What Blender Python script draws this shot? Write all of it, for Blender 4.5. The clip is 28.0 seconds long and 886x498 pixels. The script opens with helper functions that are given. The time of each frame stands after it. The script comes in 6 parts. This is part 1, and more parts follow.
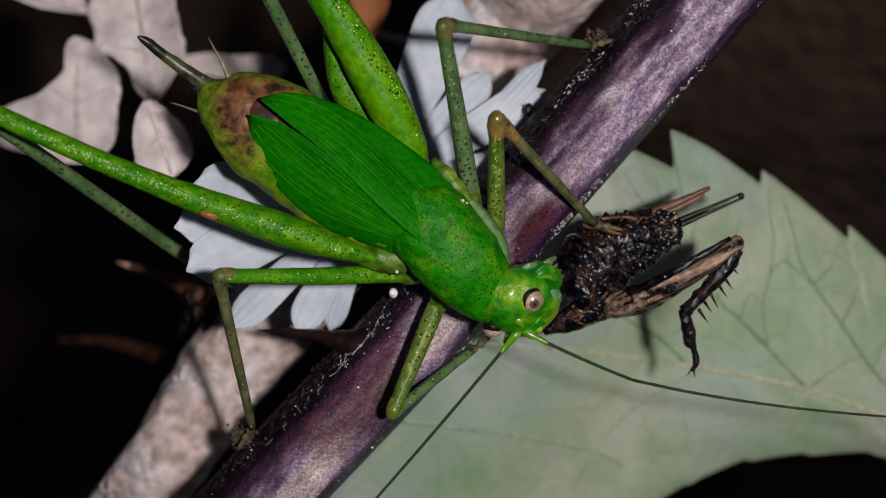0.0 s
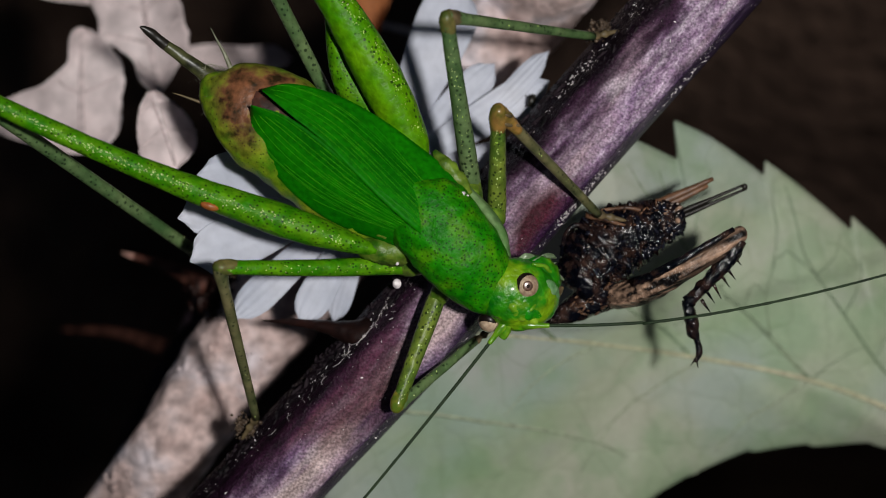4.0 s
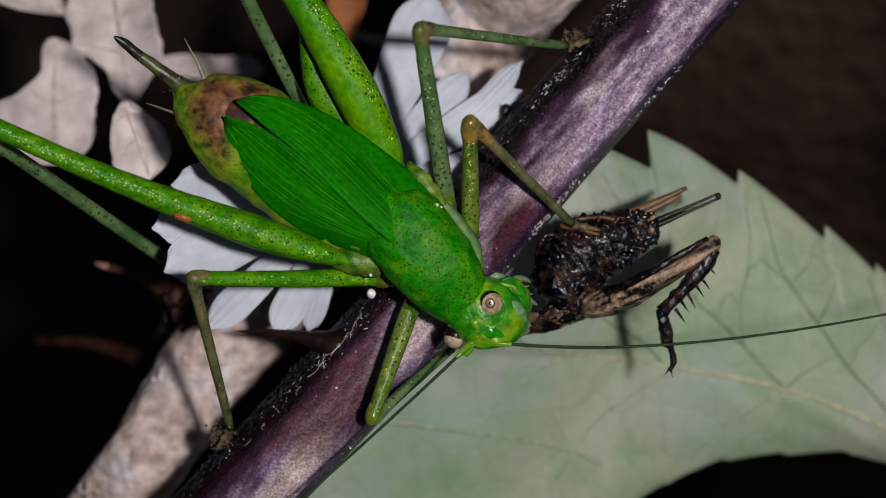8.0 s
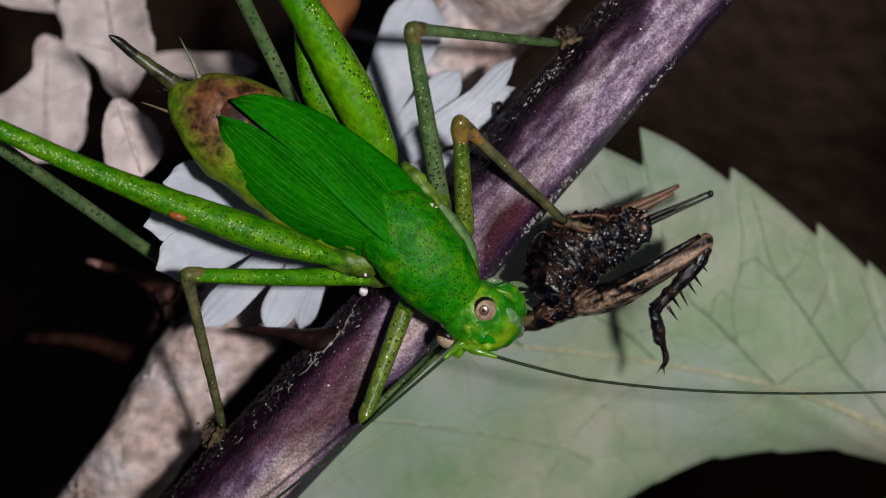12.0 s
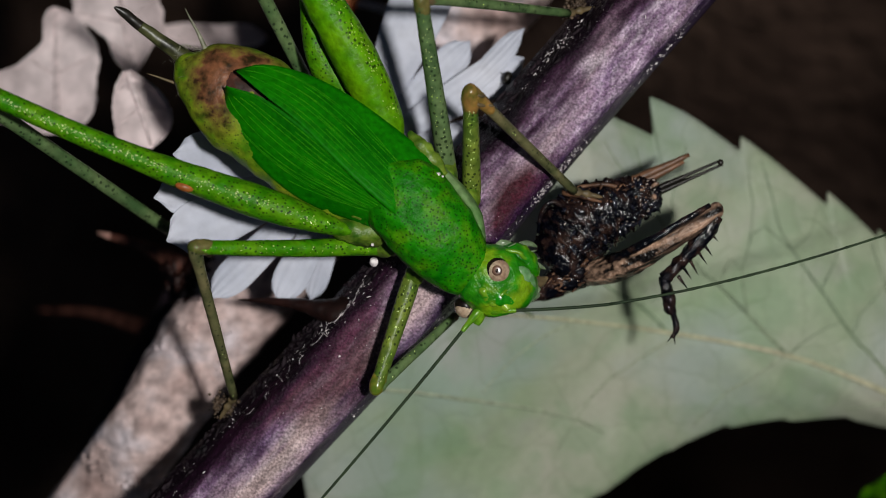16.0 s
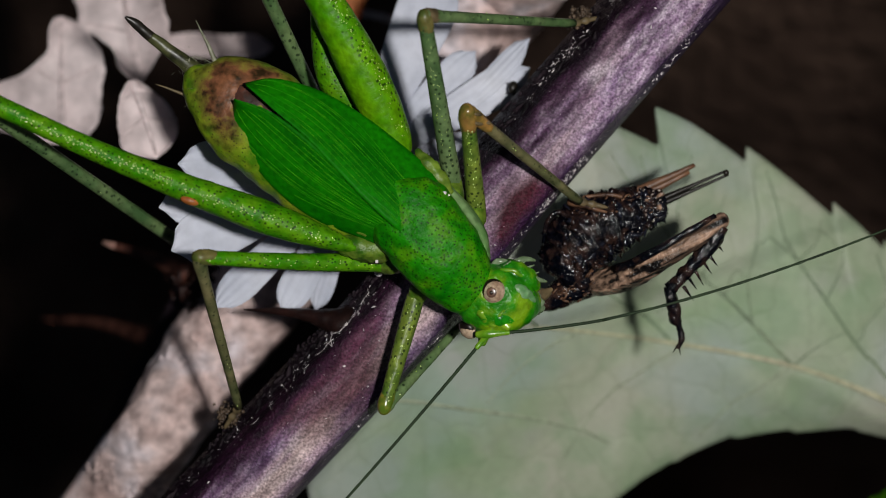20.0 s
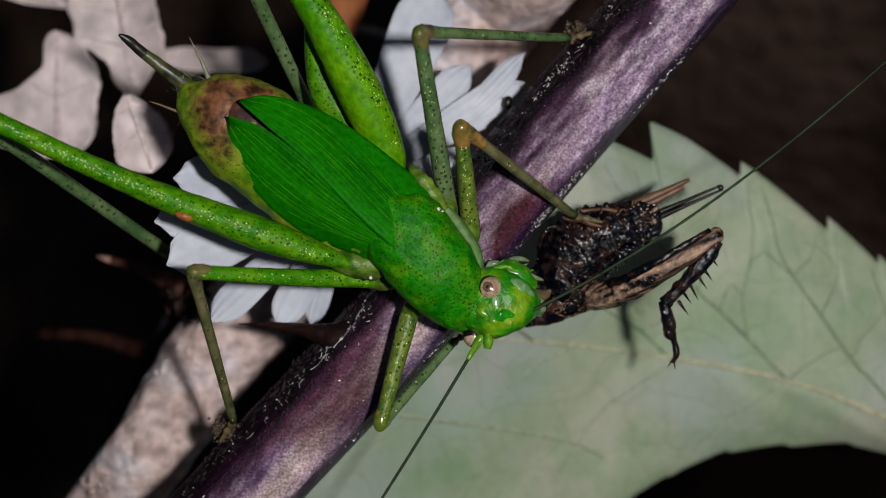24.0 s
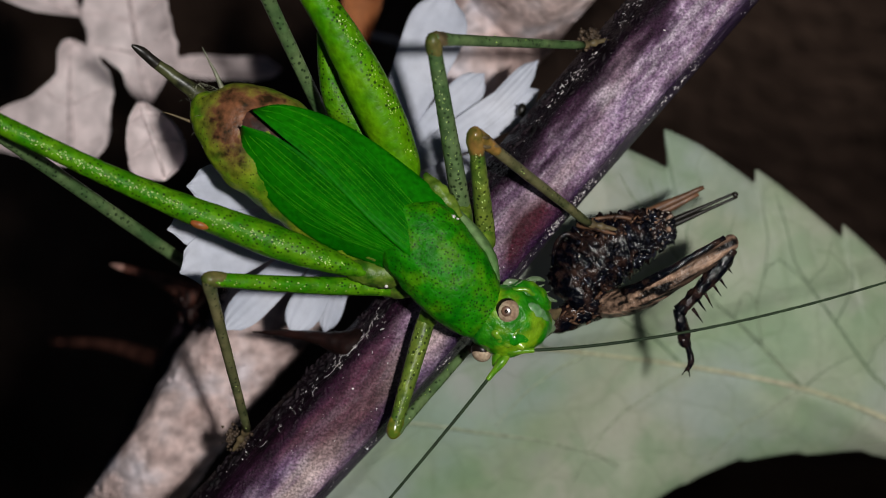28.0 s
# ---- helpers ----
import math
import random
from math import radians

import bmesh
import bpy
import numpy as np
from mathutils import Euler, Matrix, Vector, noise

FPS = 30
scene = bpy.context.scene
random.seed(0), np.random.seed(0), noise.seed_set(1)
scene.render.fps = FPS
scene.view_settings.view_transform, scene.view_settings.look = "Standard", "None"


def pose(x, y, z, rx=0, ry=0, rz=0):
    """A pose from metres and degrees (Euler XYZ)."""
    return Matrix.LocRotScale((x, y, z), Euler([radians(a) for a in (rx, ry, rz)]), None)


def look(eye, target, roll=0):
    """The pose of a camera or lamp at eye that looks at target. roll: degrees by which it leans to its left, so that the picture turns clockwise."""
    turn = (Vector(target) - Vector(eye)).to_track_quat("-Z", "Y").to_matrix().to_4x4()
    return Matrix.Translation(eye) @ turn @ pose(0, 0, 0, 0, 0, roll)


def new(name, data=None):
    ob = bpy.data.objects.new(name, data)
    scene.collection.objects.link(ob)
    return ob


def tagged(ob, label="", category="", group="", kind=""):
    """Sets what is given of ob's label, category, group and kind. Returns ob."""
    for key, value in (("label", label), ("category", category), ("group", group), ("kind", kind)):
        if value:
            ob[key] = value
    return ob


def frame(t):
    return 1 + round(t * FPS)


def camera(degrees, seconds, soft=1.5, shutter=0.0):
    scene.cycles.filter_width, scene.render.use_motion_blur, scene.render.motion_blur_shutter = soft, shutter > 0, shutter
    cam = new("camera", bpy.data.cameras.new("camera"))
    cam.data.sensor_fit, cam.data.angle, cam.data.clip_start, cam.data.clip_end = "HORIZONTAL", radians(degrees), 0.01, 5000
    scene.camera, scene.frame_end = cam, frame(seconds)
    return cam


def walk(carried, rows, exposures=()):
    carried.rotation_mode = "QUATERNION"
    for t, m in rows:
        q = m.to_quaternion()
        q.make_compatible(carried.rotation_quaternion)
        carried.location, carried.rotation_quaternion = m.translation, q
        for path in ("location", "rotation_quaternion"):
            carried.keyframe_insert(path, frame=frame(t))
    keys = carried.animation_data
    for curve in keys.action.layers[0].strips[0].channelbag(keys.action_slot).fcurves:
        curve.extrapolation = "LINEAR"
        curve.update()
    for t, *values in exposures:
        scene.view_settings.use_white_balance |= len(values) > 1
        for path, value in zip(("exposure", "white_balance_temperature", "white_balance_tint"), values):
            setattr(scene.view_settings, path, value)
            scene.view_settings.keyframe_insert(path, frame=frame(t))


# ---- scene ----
MM = 0.001          # all plans below are in millimetres

# ---- camera: hand-held close above the cane, it only sways ----
cam = camera(22, 28.0, soft=0.72)
cam.data.dof.use_dof, cam.data.dof.focus_distance, cam.data.dof.aperture_fstop = True, 0.086, 58
walk(cam, [
    (0, pose(0, 0, 0.11986, -0.012, 0.559, 0.103)),
    (0.5, pose(0, 0, 0.11983, -0.009, 0.607, 0.102)),
    (1, pose(0, 0, 0.11987, -0.075, 0.494, 0.107)),
    (1.5, pose(0, 0, 0.12001, -0.329, 0.420, 0.155)),
    (2, pose(0, 0, 0.12001, -0.300, 0.457, 0.175)),
    (2.5, pose(0, 0, 0.11998, -0.220, 0.353, 0.161)),
    (3, pose(0, 0, 0.12003, -0.184, 0.435, 0.091)),
    (3.5, pose(0, 0, 0.11997, -0.247, 0.658, 0.103)),
    (5.5, pose(0, 0, 0.12010, -0.136, 0.343, 0.216)),
    (6, pose(0, 0, 0.12011, 0.098, 0.113, 0.080)),
    (6.5, pose(0, 0, 0.12021, -0.178, -0.042, 0.132)),
    (7, pose(0, 0, 0.11999, -0.295, 0.219, -0.071)),
    (7.5, pose(0, 0, 0.11999, 0.120, -0.066, 0.062)),
    (8, pose(0, 0, 0.12000, 0.000, 0.000, -0.000)),
    (8.5, pose(0, 0, 0.12005, -0.123, -0.096, 0.045)),
    (9, pose(0, 0, 0.12019, -0.075, -0.151, 0.102)),
    (9.5, pose(0, 0, 0.12004, -0.171, -0.099, 0.057)),
    (10, pose(0, 0, 0.12002, -0.065, -0.163, 0.063)),
    (10.5, pose(0, 0, 0.12010, 0.072, -0.224, 0.041)),
    (11, pose(0, 0, 0.12010, 0.109, -0.229, 0.029)),
    (11.5, pose(0, 0, 0.12006, 0.008, -0.349, 0.094)),
    (12, pose(0, 0, 0.11993, -0.061, -0.194, 0.020)),
    (12.5, pose(0, 0, 0.12003, -0.139, -0.173, 0.097)),
    (14.5, pose(0, 0, 0.12008, -0.374, -0.166, -0.047)),
    (15, pose(0, 0, 0.11999, -0.383, -0.065, -0.071)),
    (15.5, pose(0, 0, 0.12003, -0.382, 0.011, -0.081)),
    (16, pose(0, 0, 0.11999, -0.806, 0.060, -0.250)),
    (16.5, pose(0, 0, 0.11994, -0.667, 0.172, -0.082)),
    (17, pose(0, 0, 0.11990, -0.590, 0.091, -0.116)),
    (17.5, pose(0, 0, 0.11989, -0.429, 0.234, -0.059)),
    (18, pose(0, 0, 0.11984, -0.460, 0.290, -0.148)),
    (18.5, pose(0, 0, 0.11988, -0.585, 0.275, -0.110)),
    (19, pose(0, 0, 0.11979, -0.501, 0.105, -0.098)),
    (19.5, pose(0, 0, 0.11983, -0.449, 0.204, -0.074)),
    (20, pose(0, 0, 0.11991, -0.554, 0.188, -0.169)),
    (20.5, pose(0, 0, 0.11986, -0.373, 0.166, -0.149)),
    (21, pose(0, 0, 0.11989, -0.415, 0.118, -0.102)),
    (21.5, pose(0, 0, 0.11977, -0.396, 0.139, -0.119)),
    (23.5, pose(0, 0, 0.11991, -0.097, 0.108, -0.101)),
    (24, pose(0, 0, 0.11999, -0.191, 0.064, -0.150)),
    (24.5, pose(0, 0, 0.11992, -0.236, 0.414, -0.192)),
    (25, pose(0, 0, 0.11988, -0.105, 0.551, -0.207)),
    (25.5, pose(0, 0, 0.11997, -0.087, 0.338, -0.198)),
    (26, pose(0, 0, 0.11991, -0.063, 0.373, -0.187)),
    (26.5, pose(0, 0, 0.11993, -0.051, 0.456, -0.262)),
    (27, pose(0, 0, 0.11987, -0.009, 0.464, -0.278)),
    (27.5, pose(0, 0, 0.11985, 0.023, 0.405, -0.198)),
    (28, pose(0, 0, 0.11978, 0.003, 0.410, -0.184)),
])

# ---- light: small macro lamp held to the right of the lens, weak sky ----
scene.view_settings.exposure = 0.0
world = bpy.data.worlds.new("world")
scene.world = world
world.use_nodes = True
sky = world.node_tree.nodes.new("ShaderNodeTexSky")
sky.sky_type, sky.sun_disc, sky.sun_elevation, sky.sun_rotation = "NISHITA", False, radians(25), radians(90)
world.node_tree.links.new(sky.outputs["Color"], world.node_tree.nodes["Background"].inputs["Color"])
world.node_tree.nodes["Background"].inputs["Strength"].default_value = 0.009
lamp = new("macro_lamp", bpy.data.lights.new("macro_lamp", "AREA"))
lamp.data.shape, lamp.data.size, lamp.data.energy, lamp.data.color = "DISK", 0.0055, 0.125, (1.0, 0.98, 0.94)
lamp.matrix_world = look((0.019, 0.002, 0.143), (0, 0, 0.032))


# ---- materials ----
def mat(name, c1, c2, scale=400.0, rough=0.5, bump=0.25, fine=3000.0, spots=None, spot=(0.003, 0.01, 0.003), spec=0.3,
        streak=None, depth=0.00004, through_light=0.0, coat=0.0, mid=0.5, c3=None, turn=0.0, spread=0.18, grainy=0.28, spot_side=None):
    """Two-scale mottled material; spots: (cells per metre, radius in cells); streak: stretch of the coarse grain in x, y, z."""
    m = bpy.data.materials.new(name)
    m.use_nodes = True
    nt = m.node_tree
    n, ln = nt.nodes, nt.links
    bsdf = n["Principled BSDF"]
    tc = n.new("ShaderNodeTexCoord")
    coord = tc.outputs["Object"]
    if streak:
        mp = n.new("ShaderNodeMapping")
        mp.vector_type = "TEXTURE"
        mp.inputs["Scale"].default_value = streak
        mp.inputs["Rotation"].default_value = (0, 0, radians(turn))
        ln.new(coord, mp.inputs["Vector"])
        coarse_coord = mp.outputs["Vector"]
    else:
        coarse_coord = coord
    a = n.new("ShaderNodeTexNoise")
    a.inputs["Scale"].default_value, a.inputs["Detail"].default_value = scale, 6
    ln.new(coarse_coord, a.inputs["Vector"])
    ramp = n.new("ShaderNodeValToRGB")
    ramp.color_ramp.elements[0].position, ramp.color_ramp.elements[1].position = mid - spread, mid + spread
    ramp.color_ramp.elements[0].color, ramp.color_ramp.elements[1].color = (*c1, 1), (*c2, 1)
    if c3:
        ramp.color_ramp.elements.new(mid).color = (*c3, 1)
    ln.new(a.outputs["Fac"], ramp.inputs["Fac"])
    b = n.new("ShaderNodeTexNoise")
    b.inputs["Scale"].default_value, b.inputs["Detail"].default_value = fine, 4
    ln.new(coord, b.inputs["Vector"])
    grain = n.new("ShaderNodeMapRange")
    grain.inputs["From Min"].default_value, grain.inputs["From Max"].default_value = 0.3, 0.7
    grain.inputs["To Min"].default_value, grain.inputs["To Max"].default_value = 1 - grainy, 1 + grainy
    ln.new(b.outputs["Fac"], grain.inputs["Value"])
    mul = n.new("ShaderNodeMix")
    mul.data_type, mul.blend_type = "RGBA", "MULTIPLY"
    mul.inputs[0].default_value = 1.0
    ln.new(ramp.outputs["Color"], mul.inputs[6])
    ln.new(grain.outputs["Result"], mul.inputs[7])
    colour = mul.outputs[2]
    if spots:
        v = n.new("ShaderNodeTexVoronoi")
        v.inputs["Scale"].default_value, v.inputs["Randomness"].default_value = spots[0], 0.85
        ln.new(coord, v.inputs["Vector"])
        edge = n.new("ShaderNodeMapRange")
        edge.inputs["From Min"].default_value, edge.inputs["From Max"].default_value = spots[1], spots[1] * 1.9
        edge.inputs["To Min"].default_value, edge.inputs["To Max"].default_value = 0.82, 0.0
        patch = n.new("ShaderNodeMath")
        patch.operation = "MULTIPLY_ADD"
        ln.new(a.outputs["Fac"], patch.inputs[0])
        patch.inputs[1].default_value = -spots[1] * 1.2
        ln.new(v.outputs["Distance"], patch.inputs[2])
        lifted = n.new("ShaderNodeMath")
        lifted.inputs[1].default_value = spots[1] * 0.55
        ln.new(patch.outputs["Value"], lifted.inputs[0])
        ln.new(lifted.outputs["Value"], edge.inputs["Value"])
        mix = n.new("ShaderNodeMix")
        mix.data_type = "RGBA"
        dots = edge.outputs["Result"]
        if spot_side is not None:
            axes = n.new("ShaderNodeSeparateXYZ")
            ln.new(coord, axes.inputs["Vector"])
            beyond = n.new("ShaderNodeMapRange")
            beyond.inputs["From Min"].default_value, beyond.inputs["From Max"].default_value = spot_side, spot_side - 0.0002
            ln.new(axes.outputs["Y"], beyond.inputs["Value"])
            only = n.new("ShaderNodeMath")
            only.operation = "MULTIPLY"
            ln.new(dots, only.inputs[0])
            ln.new(beyond.outputs["Result"], only.inputs[1])
            dots = only.outputs["Value"]
        ln.new(dots, mix.inputs[0])
        ln.new(colour, mix.inputs[6])
        mix.inputs[7].default_value = (*spot, 1)
        colour = mix.outputs[2]
    ln.new(colour, bsdf.inputs["Base Color"])
    bsdf.inputs["Roughness"].default_value = rough
    bsdf.inputs["Specular IOR Level"].default_value = spec
    bsdf.inputs["Coat Weight"].default_value = coat
    bsdf.inputs["Coat Roughness"].default_value = 0.15
    if bump:
        bp = n.new("ShaderNodeBump")
        bp.inputs["Strength"].default_value, bp.inputs["Distance"].default_value = bump, depth
        ln.new(b.outputs["Fac"], bp.inputs["Height"])
        ln.new(bp.outputs["Normal"], bsdf.inputs["Normal"])
    if through_light:
        tl = n.new("ShaderNodeBsdfTranslucent")
        ln.new(colour, tl.inputs["Color"])
        ms = n.new("ShaderNodeMixShader")
        ms.inputs[0].default_value = through_light
        ln.new(bsdf.outputs[0], ms.inputs[1])
        ln.new(tl.outputs[0], ms.inputs[2])
        ln.new(ms.outputs[0], n["Material Output"].inputs["Surface"])
    return m


M_SOIL = mat("dark_soil", (0.014, 0.008, 0.006), (0.1, 0.062, 0.046), 42, 0.95, 1.0, 700, depth=0.002, spec=0.1)


def cane_material():
    """Lavender skin with lengthwise streaks; ragged sooty and violet bands run along it with flank shade painted in,
    and two dark red patches.
    """
    m = mat("purple_cane_skin", (0.125, 0.062, 0.13), (0.5, 0.4, 0.5), 4600, 0.4, 1.0, 9000, streak=(1.9, 1.0, 1.0), turn=49, depth=0.00012,
            c3=(0.27, 0.185, 0.275), spread=0.24, grainy=0.3, spec=0.15)
    nt = m.node_tree
    n, ln = nt.nodes, nt.links
    bsdf = n["Principled BSDF"]
    colour = bsdf.inputs["Base Color"].links[0].from_socket
    tc = n.new("ShaderNodeTexCoord")
    turned = n.new("ShaderNodeMapping")
    turned.vector_type = "TEXTURE"
    turned.inputs["Rotation"].default_value = (0, 0, radians(49))
    ln.new(tc.outputs["Object"], turned.inputs["Vector"])
    split = n.new("ShaderNodeSeparateXYZ")
    ln.new(turned.outputs["Vector"], split.inputs["Vector"])
    drawn = n.new("ShaderNodeMapping")
    drawn.inputs["Scale"].default_value = (0.3, 1, 1)
    ln.new(turned.outputs["Vector"], drawn.inputs["Vector"])
    rag = n.new("ShaderNodeTexNoise")
    rag.inputs["Scale"].default_value, rag.inputs["Detail"].default_value = 1500, 8
    ln.new(drawn.outputs["Vector"], rag.inputs["Vector"])

    def band(value, lo, hi, tone, rough_edge, strength=1.0):
        nonlocal colour
        wob = n.new("ShaderNodeMath")
        wob.operation = "MULTIPLY_ADD"
        ln.new(rag.outputs["Fac"], wob.inputs[0])
        wob.inputs[1].default_value = rough_edge
        ln.new(value, wob.inputs[2])
        rng = n.new("ShaderNodeMapRange")
        rng.inputs["From Min"].default_value, rng.inputs["From Max"].default_value = lo, hi
        rng.inputs["To Max"].default_value = strength
        ln.new(wob.outputs["Value"], rng.inputs["Value"])
        mix = n.new("ShaderNodeMix")
        mix.data_type = "RGBA"
        ln.new(rng.outputs["Result"], mix.inputs[0])
        ln.new(colour, mix.inputs[6])
        mix.inputs[7].default_value = (*tone, 1)
        colour = mix.outputs[2]

    def near(place):
        sub = n.new("ShaderNodeMath")
        sub.operation = "SUBTRACT"
        ln.new(split.outputs["X"], sub.inputs[0])
        sub.inputs[1].default_value = place
        absolute = n.new("ShaderNodeMath")
        absolute.operation = "ABSOLUTE"
        ln.new(sub.outputs["Value"], absolute.inputs[0])
        return absolute.outputs["Value"]

    # broad drifts of blue-violet and of pinkish tan, drawn out along the cane
    for place, scale, lo, hi, tone, strength in (((0.31, 0, 0), 900, 0.52, 0.68, (0.19, 0.13, 0.26), 0.4), ((0.77, 0.4, 0), 700, 0.5, 0.62, (0.4, 0.29, 0.3), 0.55), ((0.12, 0.9, 0), 1900, 0.56, 0.66, (0.5, 0.44, 0.49), 0.5)):
        moved = n.new("ShaderNodeMapping")
        moved.inputs["Location"].default_value, moved.inputs["Scale"].default_value = place, (0.22, 1, 1)
        ln.new(turned.outputs["Vector"], moved.inputs["Vector"])
        drift = n.new("ShaderNodeTexNoise")
        drift.inputs["Scale"].default_value, drift.inputs["Detail"].default_value = scale, 6
        ln.new(moved.outputs["Vector"], drift.inputs["Vector"])
        band(drift.outputs["Fac"], lo, hi, tone, 0.0, strength)
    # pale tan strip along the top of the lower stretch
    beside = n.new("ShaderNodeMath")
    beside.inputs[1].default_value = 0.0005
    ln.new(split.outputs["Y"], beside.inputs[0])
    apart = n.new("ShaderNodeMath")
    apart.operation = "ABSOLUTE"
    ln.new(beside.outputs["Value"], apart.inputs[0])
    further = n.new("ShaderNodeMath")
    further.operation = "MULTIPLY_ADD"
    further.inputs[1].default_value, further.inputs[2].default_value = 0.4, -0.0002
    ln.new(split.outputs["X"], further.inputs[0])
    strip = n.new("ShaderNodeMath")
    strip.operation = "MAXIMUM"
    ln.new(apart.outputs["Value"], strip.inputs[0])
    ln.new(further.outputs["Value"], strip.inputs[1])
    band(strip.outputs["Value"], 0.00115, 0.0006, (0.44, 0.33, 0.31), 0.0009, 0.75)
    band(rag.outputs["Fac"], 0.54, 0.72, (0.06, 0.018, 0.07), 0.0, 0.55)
    # flank bands here and below: soot and violet, with edge shade painted in
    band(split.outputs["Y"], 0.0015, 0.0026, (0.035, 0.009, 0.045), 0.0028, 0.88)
    # dark red patch; the shadow beside the prey is painted into it
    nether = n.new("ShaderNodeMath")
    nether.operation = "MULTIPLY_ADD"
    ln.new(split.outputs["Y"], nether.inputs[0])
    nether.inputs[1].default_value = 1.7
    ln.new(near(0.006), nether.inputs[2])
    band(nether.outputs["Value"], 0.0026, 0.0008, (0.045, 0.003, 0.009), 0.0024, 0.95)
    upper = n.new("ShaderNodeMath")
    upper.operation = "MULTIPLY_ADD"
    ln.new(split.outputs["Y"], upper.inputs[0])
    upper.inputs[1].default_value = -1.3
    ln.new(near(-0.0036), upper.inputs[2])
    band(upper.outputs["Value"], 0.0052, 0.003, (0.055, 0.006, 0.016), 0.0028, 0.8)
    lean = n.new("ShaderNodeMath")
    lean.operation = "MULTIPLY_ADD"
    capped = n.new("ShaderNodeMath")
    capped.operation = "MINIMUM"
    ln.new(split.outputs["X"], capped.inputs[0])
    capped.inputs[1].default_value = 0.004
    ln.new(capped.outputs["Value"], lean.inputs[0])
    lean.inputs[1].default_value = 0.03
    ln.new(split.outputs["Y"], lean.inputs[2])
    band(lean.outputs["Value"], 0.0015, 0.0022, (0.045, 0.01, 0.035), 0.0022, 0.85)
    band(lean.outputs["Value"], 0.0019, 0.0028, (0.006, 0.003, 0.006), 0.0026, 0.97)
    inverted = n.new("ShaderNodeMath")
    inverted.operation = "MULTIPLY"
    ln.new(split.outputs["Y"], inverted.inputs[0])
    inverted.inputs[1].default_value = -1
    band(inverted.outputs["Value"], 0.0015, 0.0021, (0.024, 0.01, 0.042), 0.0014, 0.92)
    # fine grain and pale dust over every band
    for scale, lo, hi, low, high in ((10500, 0.36, 0.64, 0.6, 1.4), (2600, 0.35, 0.65, 0.7, 1.3)):
        dust = n.new("ShaderNodeTexNoise")
        dust.inputs["Scale"].default_value, dust.inputs["Detail"].default_value = scale, 5
        ln.new(drawn.outputs["Vector"] if scale < 5000 else tc.outputs["Object"], dust.inputs["Vector"])
        rng = n.new("ShaderNodeMapRange")
        rng.inputs["From Min"].default_value, rng.inputs["From Max"].default_value = lo, hi
        rng.inputs["To Min"].default_value, rng.inputs["To Max"].default_value = low, high
        ln.new(dust.outputs["Fac"], rng.inputs["Value"])
        mul = n.new("ShaderNodeMix")
        mul.data_type, mul.blend_type = "RGBA", "MULTIPLY"
        mul.inputs[0].default_value = 1.0
        ln.new(colour, mul.inputs[6])
        ln.new(rng.outputs["Result"], mul.inputs[7])
        colour = mul.outputs[2]
    ln.new(colour, bsdf.inputs["Base Color"])
    return m


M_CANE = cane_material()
M_CRUST = mat("sooty_crust", (0.003, 0.002, 0.003), (0.022, 0.012, 0.018), 900, 0.75, 1.0, 3000, depth=0.0002, spec=0.25)
M_SPECK = mat("pale_scale", (0.45, 0.4, 0.42), (0.75, 0.7, 0.7), 3000, 0.5, 0.2)
M_THORN = mat("red_brown_thorn", (0.04, 0.011, 0.008), (0.2, 0.075, 0.05), 900, 0.6, 0.8, 2500, depth=0.0001)
M_WART = mat("crumbly_wart", (0.015, 0.009, 0.006), (0.11, 0.075, 0.05), 3000, 0.5, 0.8, 6000)
M_THORN_DARK = mat("dark_thorn", (0.004, 0.002, 0.002), (0.024, 0.008, 0.006), 500, 0.45, 0.6)
M_THORN_TIP = mat("pale_thorn_tip", (0.5, 0.25, 0.2), (0.6, 0.36, 0.3), 900, 0.4, 0.2)


